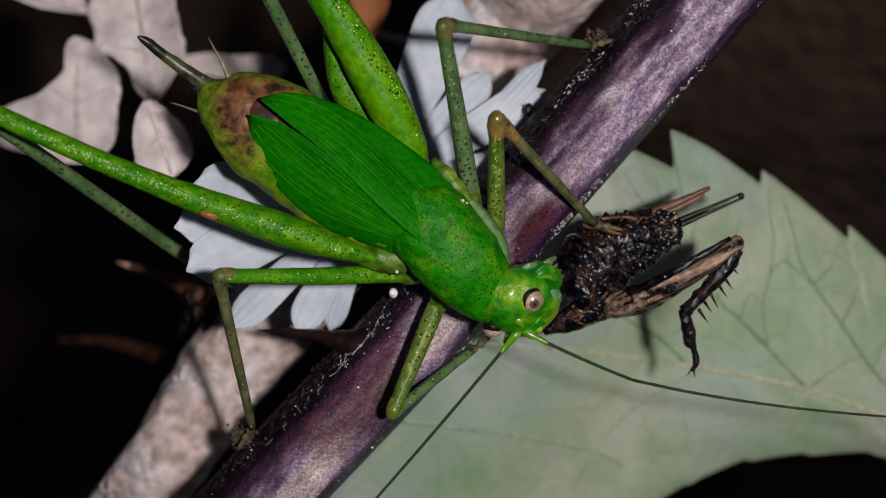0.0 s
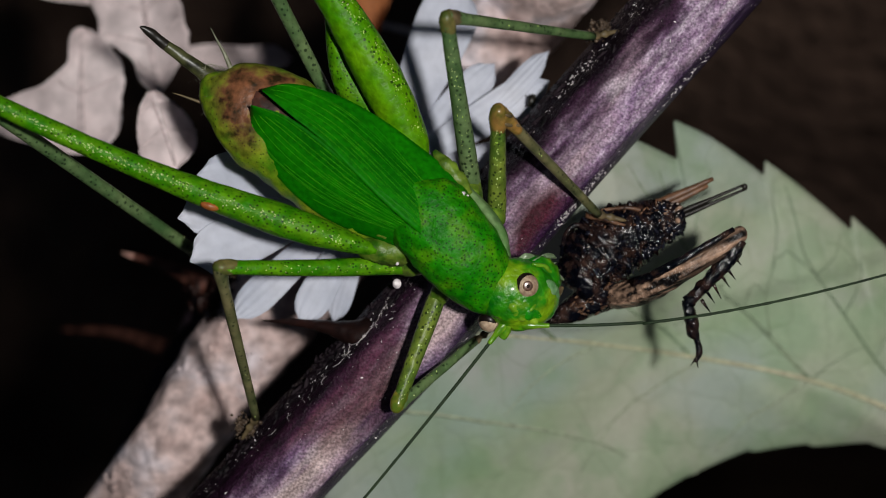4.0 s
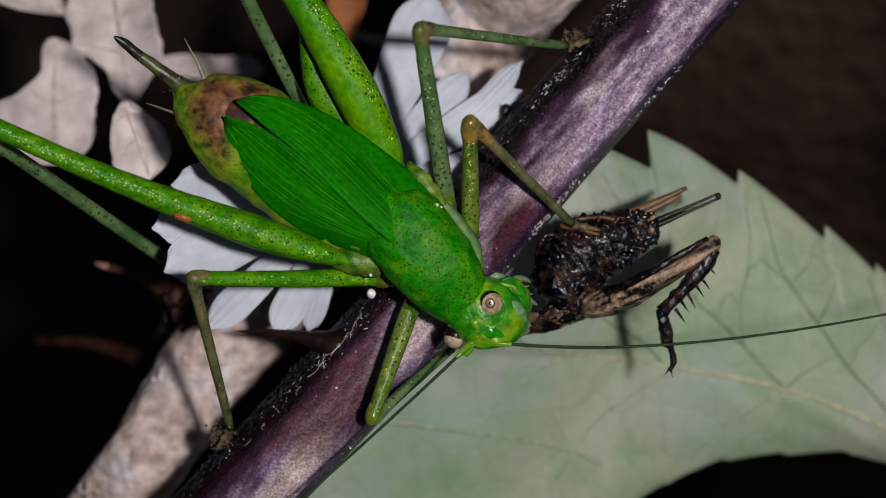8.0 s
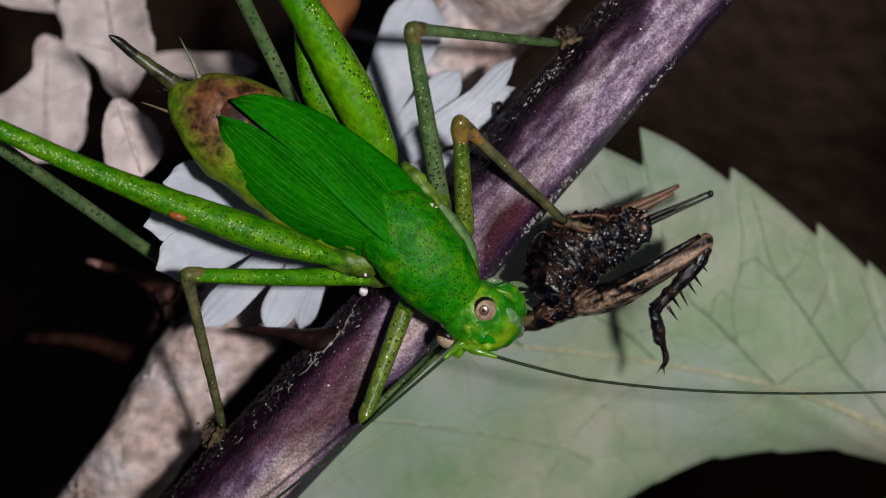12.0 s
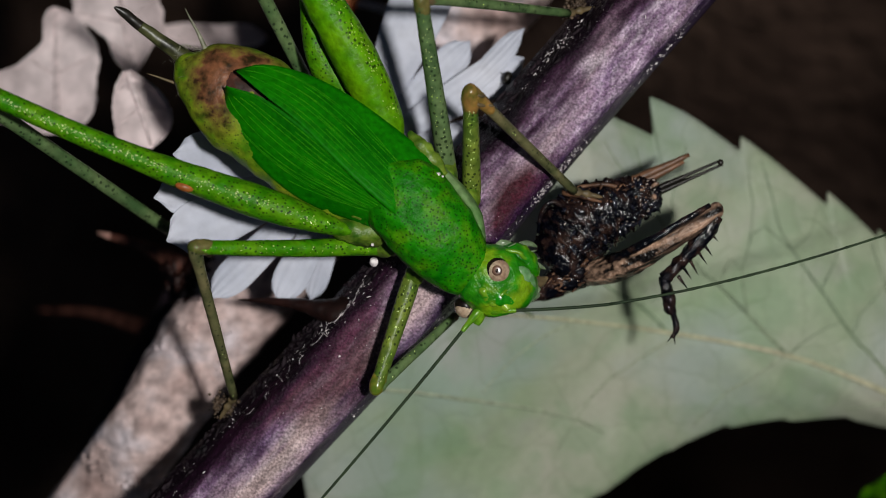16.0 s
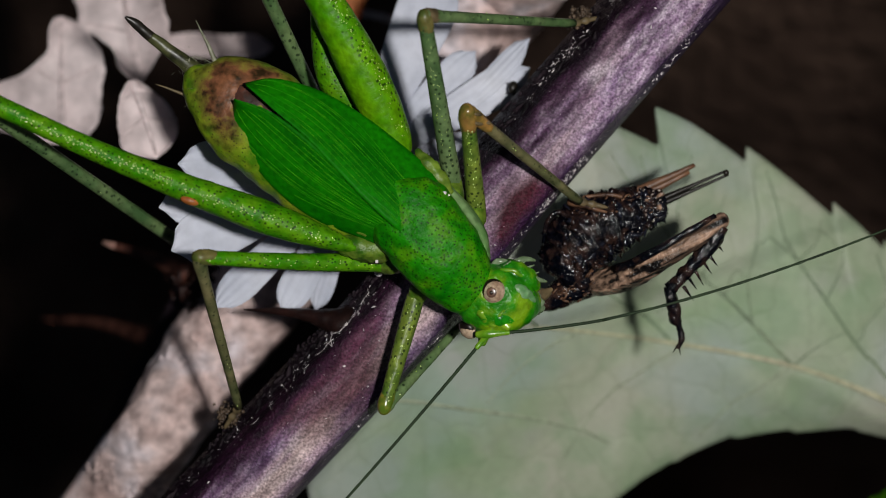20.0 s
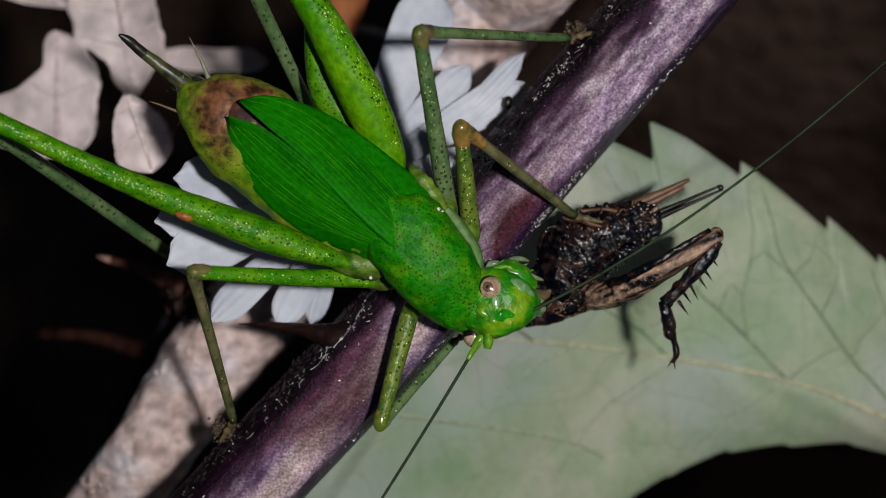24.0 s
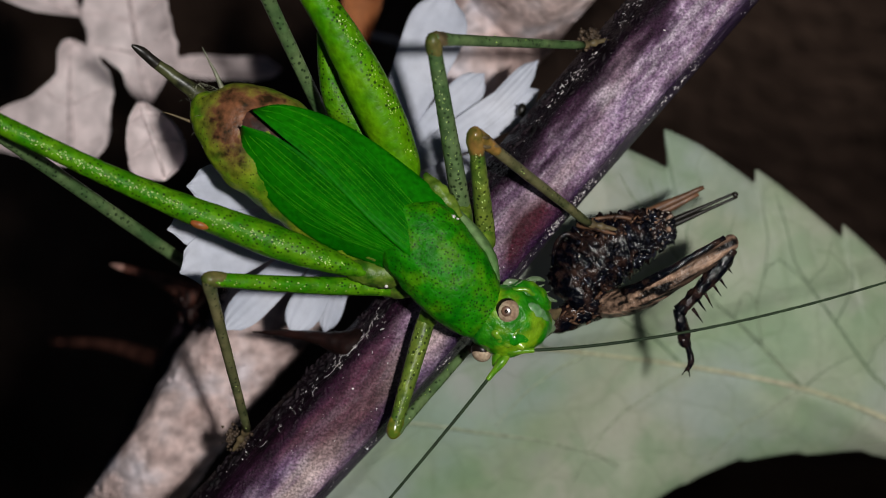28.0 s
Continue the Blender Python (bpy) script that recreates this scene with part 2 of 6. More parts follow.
def leaf_material():
    """Grey-green underside with drifting green, blue-grey and mauve tints; a net of fine veins lies sunk in it."""
    m = mat("leaf_underside", (0.225, 0.325, 0.18), (0.385, 0.41, 0.315), 130, 0.5, 0.35, 2600, depth=0.00004, through_light=0.1, c3=(0.305, 0.37, 0.245), spread=0.14, grainy=0.06)
    nt = m.node_tree
    n, ln = nt.nodes, nt.links
    bsdf = n["Principled BSDF"]
    colour = bsdf.inputs["Base Color"].links[0].from_socket
    tc = n.new("ShaderNodeTexCoord")

    def blend(mask, lo, hi, tone, strength, mode="MIX"):
        nonlocal colour
        rng = n.new("ShaderNodeMapRange")
        rng.inputs["From Min"].default_value, rng.inputs["From Max"].default_value, rng.inputs["To Max"].default_value = lo, hi, strength
        ln.new(mask, rng.inputs["Value"])
        mix = n.new("ShaderNodeMix")
        mix.data_type, mix.blend_type = "RGBA", mode
        ln.new(rng.outputs["Result"], mix.inputs[0])
        ln.new(colour, mix.inputs[6])
        mix.inputs[7].default_value = (*tone, 1)
        colour = mix.outputs[2]
        return rng.outputs["Result"]

    for place, scale, lo, hi, tone, strength in (((0.2, 0.1, 0), 95, 0.46, 0.62, (0.42, 0.39, 0.33), 0.55), ((0.55, 0.3, 0), 110, 0.48, 0.6, (0.29, 0.355, 0.335), 0.6), ((0.35, 0.95, 0), 160, 0.56, 0.68, (0.4, 0.365, 0.365), 0.45), ((0.9, 0.7, 0), 330, 0.52, 0.62, (0.2, 0.3, 0.17), 0.45)):
        moved = n.new("ShaderNodeMapping")
        moved.inputs["Location"].default_value = place
        ln.new(tc.outputs["Object"], moved.inputs["Vector"])
        drift = n.new("ShaderNodeTexNoise")
        drift.inputs["Scale"].default_value, drift.inputs["Detail"].default_value = scale, 4
        ln.new(moved.outputs["Vector"], drift.inputs["Vector"])
        blend(drift.outputs["Fac"], lo, hi, tone, strength)
    bend = n.new("ShaderNodeTexNoise")
    bend.inputs["Scale"].default_value = 420
    ln.new(tc.outputs["Object"], bend.inputs["Vector"])
    shift = n.new("ShaderNodeVectorMath")
    shift.operation = "MULTIPLY_ADD"
    ln.new(bend.outputs["Color"], shift.inputs[0])
    shift.inputs[1].default_value = (0.0016, 0.0016, 0.0)
    ln.new(tc.outputs["Object"], shift.inputs[2])
    flat = n.new("ShaderNodeVectorMath")
    flat.operation = "MULTIPLY"
    flat.inputs[1].default_value = (1, 1, 0)
    ln.new(shift.outputs["Vector"], flat.inputs[0])
    nets = []
    for scale, width, strength in ((430, 0.06, 0.16), (1250, 0.07, 0.1)):
        net = n.new("ShaderNodeTexVoronoi")
        net.feature = "DISTANCE_TO_EDGE"
        net.inputs["Scale"].default_value = scale
        ln.new(flat.outputs["Vector"], net.inputs["Vector"])
        nets.append(blend(net.outputs["Distance"], width, 0.0, (0.16, 0.21, 0.12), strength))
    old = bsdf.inputs["Normal"].links[0].from_socket
    bp = n.new("ShaderNodeBump")
    bp.invert = True
    bp.inputs["Strength"].default_value, bp.inputs["Distance"].default_value = 0.6, 0.00012
    ln.new(nets[0], bp.inputs["Height"])
    ln.new(old, bp.inputs["Normal"])
    ln.new(bp.outputs["Normal"], bsdf.inputs["Normal"])
    ln.new(colour, bsdf.inputs["Base Color"])
    for node in n:
        if node.type == "BSDF_TRANSLUCENT":
            ln.new(colour, node.inputs["Color"])
    return m


M_LEAF = leaf_material()
M_VEIN = mat("pale_vein", (0.31, 0.32, 0.2), (0.42, 0.4, 0.27), 300, 0.5, 0.3)
M_VEIN_DARK = mat("dark_vein", (0.14, 0.2, 0.12), (0.22, 0.27, 0.17), 300, 0.5, 0.3)
M_VEIN_SOFT = mat("soft_vein", (0.24, 0.29, 0.19), (0.29, 0.32, 0.23), 300, 0.5, 0.3)
M_DEAD = mat("dead_cane_bark", (0.36, 0.25, 0.23), (0.62, 0.56, 0.6), 420, 0.9, 0.8, 1800, depth=0.0002, spec=0.2, c3=(0.56, 0.43, 0.41), grainy=0.4)
M_DRY = mat("dry_leaf", (0.47, 0.385, 0.385), (0.74, 0.635, 0.635), 200, 0.85, 0.5, 900, depth=0.0002, spec=0.2, through_light=0.1)
M_DRY_VEIN = mat("dry_leaf_vein", (0.47, 0.385, 0.385), (0.68, 0.58, 0.58), 300, 0.9, 0.3)
M_ORANGE = mat("orange_dry_leaf", (0.17, 0.05, 0.018), (0.46, 0.17, 0.06), 330, 0.8, 0.5)
M_PETAL = mat("white_petal", (0.48, 0.51, 0.61), (0.68, 0.69, 0.77), 210, 0.55, 0.15, 1800, depth=0.00005, through_light=0.15, grainy=0.08)
M_DISC = mat("flower_disc", (0.3, 0.3, 0.1), (0.5, 0.45, 0.2), 900, 0.8, 0.8, 2500)
M_STALK = mat("dark_stalk", (0.02, 0.03, 0.015), (0.06, 0.07, 0.035), 300, 0.7, 0.5)
M_GREEN = mat("green_cuticle", (0.002, 0.115, 0.0003), (0.055, 0.205, 0.002), 1150, 0.45, 1.0, 3400, c3=(0.012, 0.165, 0.0006), spots=(8200, 0.18), depth=0.00008, spec=0.1, spread=0.17)
M_ABDOMEN = mat("yellow_green_cuticle", (0.05, 0.17, 0.004), (0.2, 0.28, 0.02), 800, 0.45, 0.9, 2800, spots=(5200, 0.15), depth=0.00006)


def rear_material():
    """Yellow-green cuticle that turns brown and blotched round the hind end."""
    m = mat("abdomen_cuticle", (0.055, 0.17, 0.003), (0.22, 0.28, 0.014), 1500, 0.45, 0.9, 2800, spots=(6000, 0.12), depth=0.00006, spec=0.35)
    nt = m.node_tree
    n, ln = nt.nodes, nt.links
    bsdf = n["Principled BSDF"]
    old = bsdf.inputs["Base Color"].links[0].from_socket
    tc = n.new("ShaderNodeTexCoord")
    # brown V round the wing tips: nearest of five places
    nearest = None
    for place, start in (((-8.9, 5.5, 35.7), 0.0005), ((-8.25, 5.55, 35.8), 0.0), ((-7.45, 5.85, 35.7), 0.0003), ((-6.7, 5.75, 35.5), 0.0006), ((-8.45, 4.75, 35.7), 0.0003), ((-8.3, 3.9, 35.5), 0.0007)):
        off = n.new("ShaderNodeVectorMath")
        off.operation = "DISTANCE"
        off.inputs[1].default_value = (Vector(place) - Vector((-4.832, 2.394, 33.000))) * MM
        ln.new(tc.outputs["Object"], off.inputs[0])
        grown = n.new("ShaderNodeMath")
        grown.inputs[1].default_value = start
        ln.new(off.outputs["Value"], grown.inputs[0])
        if nearest is None:
            nearest = grown.outputs["Value"]
        else:
            least = n.new("ShaderNodeMath")
            least.operation = "MINIMUM"
            ln.new(nearest, least.inputs[0])
            ln.new(grown.outputs["Value"], least.inputs[1])
            nearest = least.outputs["Value"]
    blotch = n.new("ShaderNodeTexNoise")
    blotch.inputs["Scale"].default_value, blotch.inputs["Detail"].default_value = 2300, 5
    ln.new(tc.outputs["Object"], blotch.inputs["Vector"])
    add = n.new("ShaderNodeMath")
    add.operation = "MULTIPLY_ADD"
    ln.new(blotch.outputs["Fac"], add.inputs[0])
    add.inputs[1].default_value = 0.002
    ln.new(nearest, add.inputs[2])
    rng = n.new("ShaderNodeMapRange")
    rng.inputs["From Min"].default_value, rng.inputs["From Max"].default_value = 0.0018, 0.0027
    rng.inputs["To Min"].default_value, rng.inputs["To Max"].default_value = 0.96, 0.0
    ln.new(add.outputs["Value"], rng.inputs["Value"])
    ramp = n.new("ShaderNodeValToRGB")
    ramp.color_ramp.elements[0].position, ramp.color_ramp.elements[1].position = 0.36, 0.66
    ramp.color_ramp.elements[0].color, ramp.color_ramp.elements[1].color = (0.022, 0.006, 0.004, 1), (0.23, 0.08, 0.04, 1)
    ln.new(blotch.outputs["Fac"], ramp.inputs["Fac"])
    mix = n.new("ShaderNodeMix")
    mix.data_type = "RGBA"
    ln.new(rng.outputs["Result"], mix.inputs[0])
    ln.new(old, mix.inputs[6])
    ln.new(ramp.outputs["Color"], mix.inputs[7])
    ln.new(mix.outputs[2], bsdf.inputs["Base Color"])
    return m


M_REAR = rear_material()
M_BROWN = mat("brown_mottled_cuticle", (0.006, 0.002, 0.002), (0.08, 0.024, 0.014), 1500, 0.5, 1.0, 2200, c3=(0.03, 0.014, 0.01), spots=(3500, 0.12), depth=0.00006)
M_WING = mat("green_wing", (0.0002, 0.06, 0.0001), (0.008, 0.2, 0.0006), 700, 0.5, 0.5, 5000, streak=(5, 1, 1), turn=-38, depth=0.00004, spec=0.06, spread=0.22, grainy=0.25)
M_WING_VEIN = mat("wing_vein", (0.005, 0.16, 0.0015), (0.05, 0.26, 0.004), 900, 0.6, 0.2, spec=0.05)
M_HEAD = mat("bright_green_head", (0.001, 0.12, 0.001), (0.15, 0.29, 0.005), 950, 0.36, 1.0, 2600, c3=(0.022, 0.19, 0.002), depth=0.00013, spec=0.3, spread=0.14, coat=0.25)
M_SCAPE = mat("yellow_green_socket", (0.04, 0.2, 0.003), (0.22, 0.36, 0.02), 1500, 0.28, 0.8, 2600, depth=0.00008, coat=0.4)
M_MOUTH = mat("pale_mouthparts", (0.07, 0.13, 0.05), (0.24, 0.31, 0.19), 1800, 0.25, 0.6, 4000, coat=0.5)
M_FACE = mat("pale_green_face", (0.02, 0.16, 0.02), (0.2, 0.32, 0.17), 1500, 0.35, 0.4, 4000)
M_LOBE = mat("pale_flank", (0.08, 0.19, 0.05), (0.19, 0.28, 0.12), 900, 0.6, 0.6, 3000, spec=0.1)
M_FEMUR = mat("yellow_green_femur", (0.026, 0.165, 0.0008), (0.09, 0.245, 0.004), 1500, 0.42, 1.0, 3200, spots=(6000, 0.17), depth=0.00008, spec=0.12)
M_FEMUR_FLAT = mat("two_tone_femur", (0.035, 0.185, 0.0005), (0.105, 0.27, 0.002), 700, 0.42, 1.0, 3200, spots=(5200, 0.19), depth=0.00006, spec=0.12, spot_side=-0.00055)
M_FORE = mat("olive_green_fore_thigh", (0.045, 0.1, 0.012), (0.15, 0.2, 0.028), 1200, 0.4, 0.9, 3000, spots=(5200, 0.18), depth=0.00006, spec=0.25)
M_HINGE = mat("olive_hinge_skin", (0.02, 0.08, 0.003), (0.13, 0.2, 0.02), 2200, 0.4, 0.9, 3000, depth=0.00008)
M_TIBIA = mat("grey_green_shin", (0.042, 0.09, 0.03), (0.12, 0.18, 0.07), 900, 0.4, 0.7, 3000, spots=(4500, 0.17), depth=0.00004)
M_FEELER = mat("pale_feeler", (0.1, 0.1, 0.06), (0.3, 0.3, 0.22), 1500, 0.4, 0.4)
M_EMERALD = mat("emerald_lump", (0.001, 0.12, 0.002), (0.015, 0.25, 0.004), 1500, 0.24, 0.8, 3000, depth=0.00008, coat=0.4)
M_KNEE = mat("brown_olive_knee", (0.055, 0.075, 0.015), (0.19, 0.13, 0.05), 1300, 0.38, 0.5)
M_KNEE_ORANGE = mat("warm_orange_knee", (0.09, 0.08, 0.014), (0.26, 0.14, 0.036), 1900, 0.3, 1.0, 2600, coat=0.6, spread=0.12)
M_KNEE_OLIVE = mat("yellow_olive_knee", (0.07, 0.12, 0.01), (0.3, 0.22, 0.03), 1500, 0.3, 1.0, 2600, coat=0.5, spread=0.14)
M_SHIN_BROWN = mat("olive_brown_shin", (0.045, 0.06, 0.022), (0.16, 0.14, 0.065), 900, 0.4, 0.7, 3000, spots=(4500, 0.15), depth=0.00004)
M_MARK = mat("red_orange_mark", (0.16, 0.07, 0.01), (0.42, 0.1, 0.03), 2500, 0.4, 0.8)
M_TARSUS = mat("brown_foot", (0.05, 0.04, 0.02), (0.17, 0.12, 0.06), 1200, 0.5, 0.5)
M_EYE = mat("pinkish_eye", (0.26, 0.165, 0.105), (0.55, 0.43, 0.31), 1500, 0.2, 0.15, 9000, coat=0.8)
M_PUPIL = mat("dark_eye_ring", (0.003, 0.002, 0.002), (0.012, 0.007, 0.005), 1500, 0.35, 0.0, spec=0.3)
M_IRIS = mat("brown_eye_spot", (0.07, 0.032, 0.02), (0.15, 0.075, 0.045), 1500, 0.3, 0.0, coat=1.0, spec=1.0)
M_GLINT = mat("glossy_eye_centre", (0.01, 0.006, 0.004), (0.03, 0.016, 0.01), 1500, 0.12, 0.0, coat=1.0, spec=1.0)
# pale bead colour that imitates glints on the legs
M_SPECK_SHINE = mat("glint_bead", (0.3, 0.5, 0.05), (0.75, 0.85, 0.4), 2000, 0.12, 0.0, coat=1.0)
M_ANTENNA = mat("dark_green_antenna", (0.007, 0.016, 0.006), (0.018, 0.036, 0.012), 900, 0.7, 0.4)
M_BLADE = mat("olive_blade", (0.008, 0.009, 0.004), (0.075, 0.08, 0.03), 1800, 0.35, 0.5)
M_BLACK = mat("black_tip", (0.006, 0.005, 0.004), (0.022, 0.018, 0.013), 900, 0.35, 0.3)
M_PREY = mat("black_brown_hide", (0.0008, 0.001, 0.003), (0.042, 0.021, 0.015), 1700, 0.22, 1.0, 3200, depth=0.00016, mid=0.58, spread=0.12, spec=0.45, coat=0.12)
M_FOLD = mat("blue_black_fold", (0.001, 0.0014, 0.004), (0.012, 0.013, 0.022), 2500, 0.22, 0.6, 4000, depth=0.00008, spec=0.5, coat=0.3)
M_PREY_LEG = mat("brown_hide", (0.004, 0.003, 0.003), (0.46, 0.29, 0.2), 3600, 0.28, 1.0, 4200, streak=(9, 1, 1), turn=27, depth=0.00015, spread=0.14, mid=0.55, spec=0.35)
M_CRUMB = mat("pale_crumb", (0.1, 0.07, 0.06), (0.55, 0.47, 0.42), 2500, 0.2, 0.2, coat=1.0)
M_PREY_PALE = mat("tan_hide", (0.025, 0.012, 0.008), (0.2, 0.1, 0.055), 1800, 0.4, 0.8, 2800, streak=(4, 1, 1), turn=25)


# ---- building helpers ----
def part(name, bm, material, parent=None, label="", at=(0, 0, 0), smooth=True):
    """Links a bmesh, drawn in millimetres, as one mesh object; at: its origin in the same millimetres."""
    me = bpy.data.meshes.new(name)
    bmesh.ops.translate(bm, verts=bm.verts, vec=-Vector(at))
    bmesh.ops.scale(bm, verts=bm.verts, vec=(MM, MM, MM))
    bmesh.ops.recalc_face_normals(bm, faces=bm.faces)
    bm.to_mesh(me)
    bm.free()
    me.materials.append(material)
    if smooth:
        me.polygons.foreach_set("use_smooth", [True] * len(me.polygons))
    ob = new(name, me)
    if parent:
        ob.parent = parent
    if label:
        ob["label"] = label
    return ob


def thing(name, at, label, category, group="", kind=""):
    ob = new(name)
    ob.location = Vector(at) * MM
    ob.empty_display_size = 0.001
    return tagged(ob, label, category, group, kind)


def spline(points, steps):
    """Catmull-Rom through the rows of points (any number of columns)."""
    p = np.array(points, float)
    p = np.vstack([2 * p[0] - p[1], p, 2 * p[-1] - p[-2]])
    out = []
    for i in range(1, len(p) - 2):
        a, b, c, d = p[i - 1], p[i], p[i + 1], p[i + 2]
        for k in range(steps):
            t = k / steps
            out.append(0.5 * (2 * b + (c - a) * t + (2 * a - 5 * b + 4 * c - d) * t * t + (3 * b - a - 3 * c + d) * t ** 3))
    out.append(p[-2])
    return np.array(out)


def loft(rows, steps=5, sides=20, power=2.0, wobble=0.0, freq=1.0, flat=0.0, shape=None, bm=None, up=(0, 0, 1)):
    """A closed tube along rows of (x, y, z, half width, half height); power above 2 squares it; flat cuts the belly; shape(angle) scales it."""
    s = spline(rows, steps)
    bm = bm or bmesh.new()
    rings = []
    upv = Vector(up)
    for i, r in enumerate(s):
        c = Vector(r[:3])
        d = Vector(s[min(i + 1, len(s) - 1)][:3]) - Vector(s[max(i - 1, 0)][:3])
        d.normalize()
        side = d.cross(upv)
        if side.length < 1e-4:
            side = Vector((1, 0, 0))
        side.normalize()
        top = side.cross(d)
        ring = []
        for k in range(sides):
            a = 2 * math.pi * k / sides
            ca, sa = math.cos(a), math.sin(a)
            u = math.copysign(abs(ca) ** (2 / power), ca) * max(r[3], 0.004)
            v = math.copysign(abs(sa) ** (2 / power), sa) * max(r[4], 0.004)
            if flat and v < 0:
                v *= 1 - flat
            f = shape(a, i / (len(s) - 1)) if shape else 1.0
            q = c + side * u * f + top * v * f
            if wobble:
                q += (q - c) * wobble * noise.noise(q * freq)
            ring.append(bm.verts.new(q))
        rings.append(ring)
    for a, b in zip(rings, rings[1:]):
        for k in range(sides):
            j = (k + 1) % sides
            bm.faces.new((a[k], a[j], b[j], b[k]))
    bm.faces.new(rings[0][::-1])
    bm.faces.new(rings[-1])
    return bm


def ball(c, rx, ry=None, rz=None, turn=None, bm=None, u=20, v=12):
    bm = bm or bmesh.new()
    m = Matrix.Translation(Vector(c)) @ (turn.to_4x4() if turn else Matrix()) @ Matrix.Diagonal((rx, ry or rx, rz or ry or rx, 1))
    bmesh.ops.create_uvsphere(bm, u_segments=u, v_segments=v, radius=1, matrix=m)
    return bm


def cone(a, b, r, bm=None, sides=6, tip=0.01):
    a, b = Vector(a), Vector(b)
    return loft([(*a, r, r), (*(a.lerp(b, 0.5)), r * 0.55 + tip * 0.5, r * 0.55 + tip * 0.5), (*b, tip, tip)], 1, sides, bm=bm)


def blobs(name, items, material, parent, label, at):
    """Many small ellipsoids as one mesh; items: centre, three radii, Euler turn."""
    unit = [Vector((0, 0, 1))] + [Vector((math.cos(k * math.pi / 3 + j * 0.5) * w, math.sin(k * math.pi / 3 + j * 0.5) * w, h)) for j, (w, h) in enumerate(((0.85, 0.5), (0.85, -0.5))) for k in range(6)] + [Vector((0, 0, -1))]
    tris = [(0, 1 + k, 1 + (k + 1) % 6) for k in range(6)] + [(13, 7 + (k + 1) % 6, 7 + k) for k in range(6)]
    quads = [(1 + k, 7 + k, 7 + (k + 1) % 6, 1 + (k + 1) % 6) for k in range(6)]
    verts, faces = [], []
    for c, radii, turn in items:
        m = Euler(turn).to_matrix() @ Matrix.Diagonal(radii)
        n = len(verts)
        verts += [(m @ p + Vector(c) - Vector(at)) * MM for p in unit]
        faces += [tuple(n + i for i in f) for f in tris + quads]
    me = bpy.data.meshes.new(name)
    me.from_pydata(verts, [], faces)
    me.materials.append(material)
    me.polygons.foreach_set("use_smooth", [True] * len(me.polygons))
    ob = new(name, me)
    ob.parent = parent
    return tagged(ob, label, kind="stuff")


def sheet(fn, nu, nv, thick, bm=None):
    """A thin two-sided plate over u, v in 0..1; fn(u, v) gives a point in millimetres."""
    bm = bm or bmesh.new()
    top = [[bm.verts.new(fn(i / nu, j / nv)) for j in range(nv + 1)] for i in range(nu + 1)]
    low = [[bm.verts.new(v.co - Vector((0, 0, thick))) for v in row] for row in top]
    for i in range(nu):
        for j in range(nv):
            bm.faces.new((top[i][j], top[i + 1][j], top[i + 1][j + 1], top[i][j + 1]))
            bm.faces.new((low[i][j], low[i][j + 1], low[i + 1][j + 1], low[i + 1][j]))
    for j in range(nv):
        bm.faces.new((top[0][j], top[0][j + 1], low[0][j + 1], low[0][j]))
        bm.faces.new((top[nu][j], low[nu][j], low[nu][j + 1], top[nu][j + 1]))
    for i in range(nu):
        bm.faces.new((top[i][0], low[i][0], low[i + 1][0], top[i + 1][0]))
        bm.faces.new((top[i][nv], top[i + 1][nv], low[i + 1][nv], low[i][nv]))
    return bm


# ---- ground ----
def build_ground():
    bm = bmesh.new()
    n = 90
    grid = []
    for i in range(n + 1):
        row = []
        for j in range(n + 1):
            a, b = 2 * i / n - 1, 2 * j / n - 1
            x, y = math.copysign(abs(a) ** 5, a) * 30000 + a * 90, math.copysign(abs(b) ** 5, b) * 30000 + b * 90
            slope = (1.0 if x > 0 else 0.5) * max(-60, min(60, x)) + 1.2 * max(-50, min(50, y))
            z = -68 + slope * max(0.0, 1 - max(abs(x), abs(y)) / 4000) + 7 * noise.noise(Vector((x, y, 0)) * 0.03) + 3 * noise.noise(Vector((x, y, 5)) * 0.11)
            fall = min(1.0, max(0.0, (-4 - y) / 46))
            z -= 300 * fall * fall * (3 - 2 * fall) * min(1.0, max(0.0, (x + 12) / 30)) * max(0.0, 1 - max(abs(x), abs(y)) / 4000)
            row.append(bm.verts.new((x, y, z)))
        grid.append(row)
    for i in range(n):
        for j in range(n):
            bm.faces.new((grid[i][j], grid[i + 1][j], grid[i + 1][j + 1], grid[i][j + 1]))
    tagged(part("ground", bm, M_SOIL), "dark brown crumbly soil deep below the cane", "ground", kind="structure")


build_ground()

# ---- purple bramble cane ----
CANE = [(-125, -137, -190), (-81.42, -89.88, -75), (-34.33, -38.46, 5), (-16.42, -19.03, 28.5), (-7.94, -9.84, 30), (-1.74, -3.21, 30), (2.59, 2.14, 30), (9.17, 9.62, 30), (17.51, 18.97, 29), (38.62, 42.03, 10), (102.3, 113.18, -75)]
CANE_R = 1.95


def cane_shape(a, t):
    b = (a - radians(82) + radians(36)) % radians(72) - radians(36)
    return 1.0 + 0.85 * (0.9 / math.cos(b) - 1.0) + 0.008 * math.sin(9 * a)


CANE_S = spline(CANE, 16)


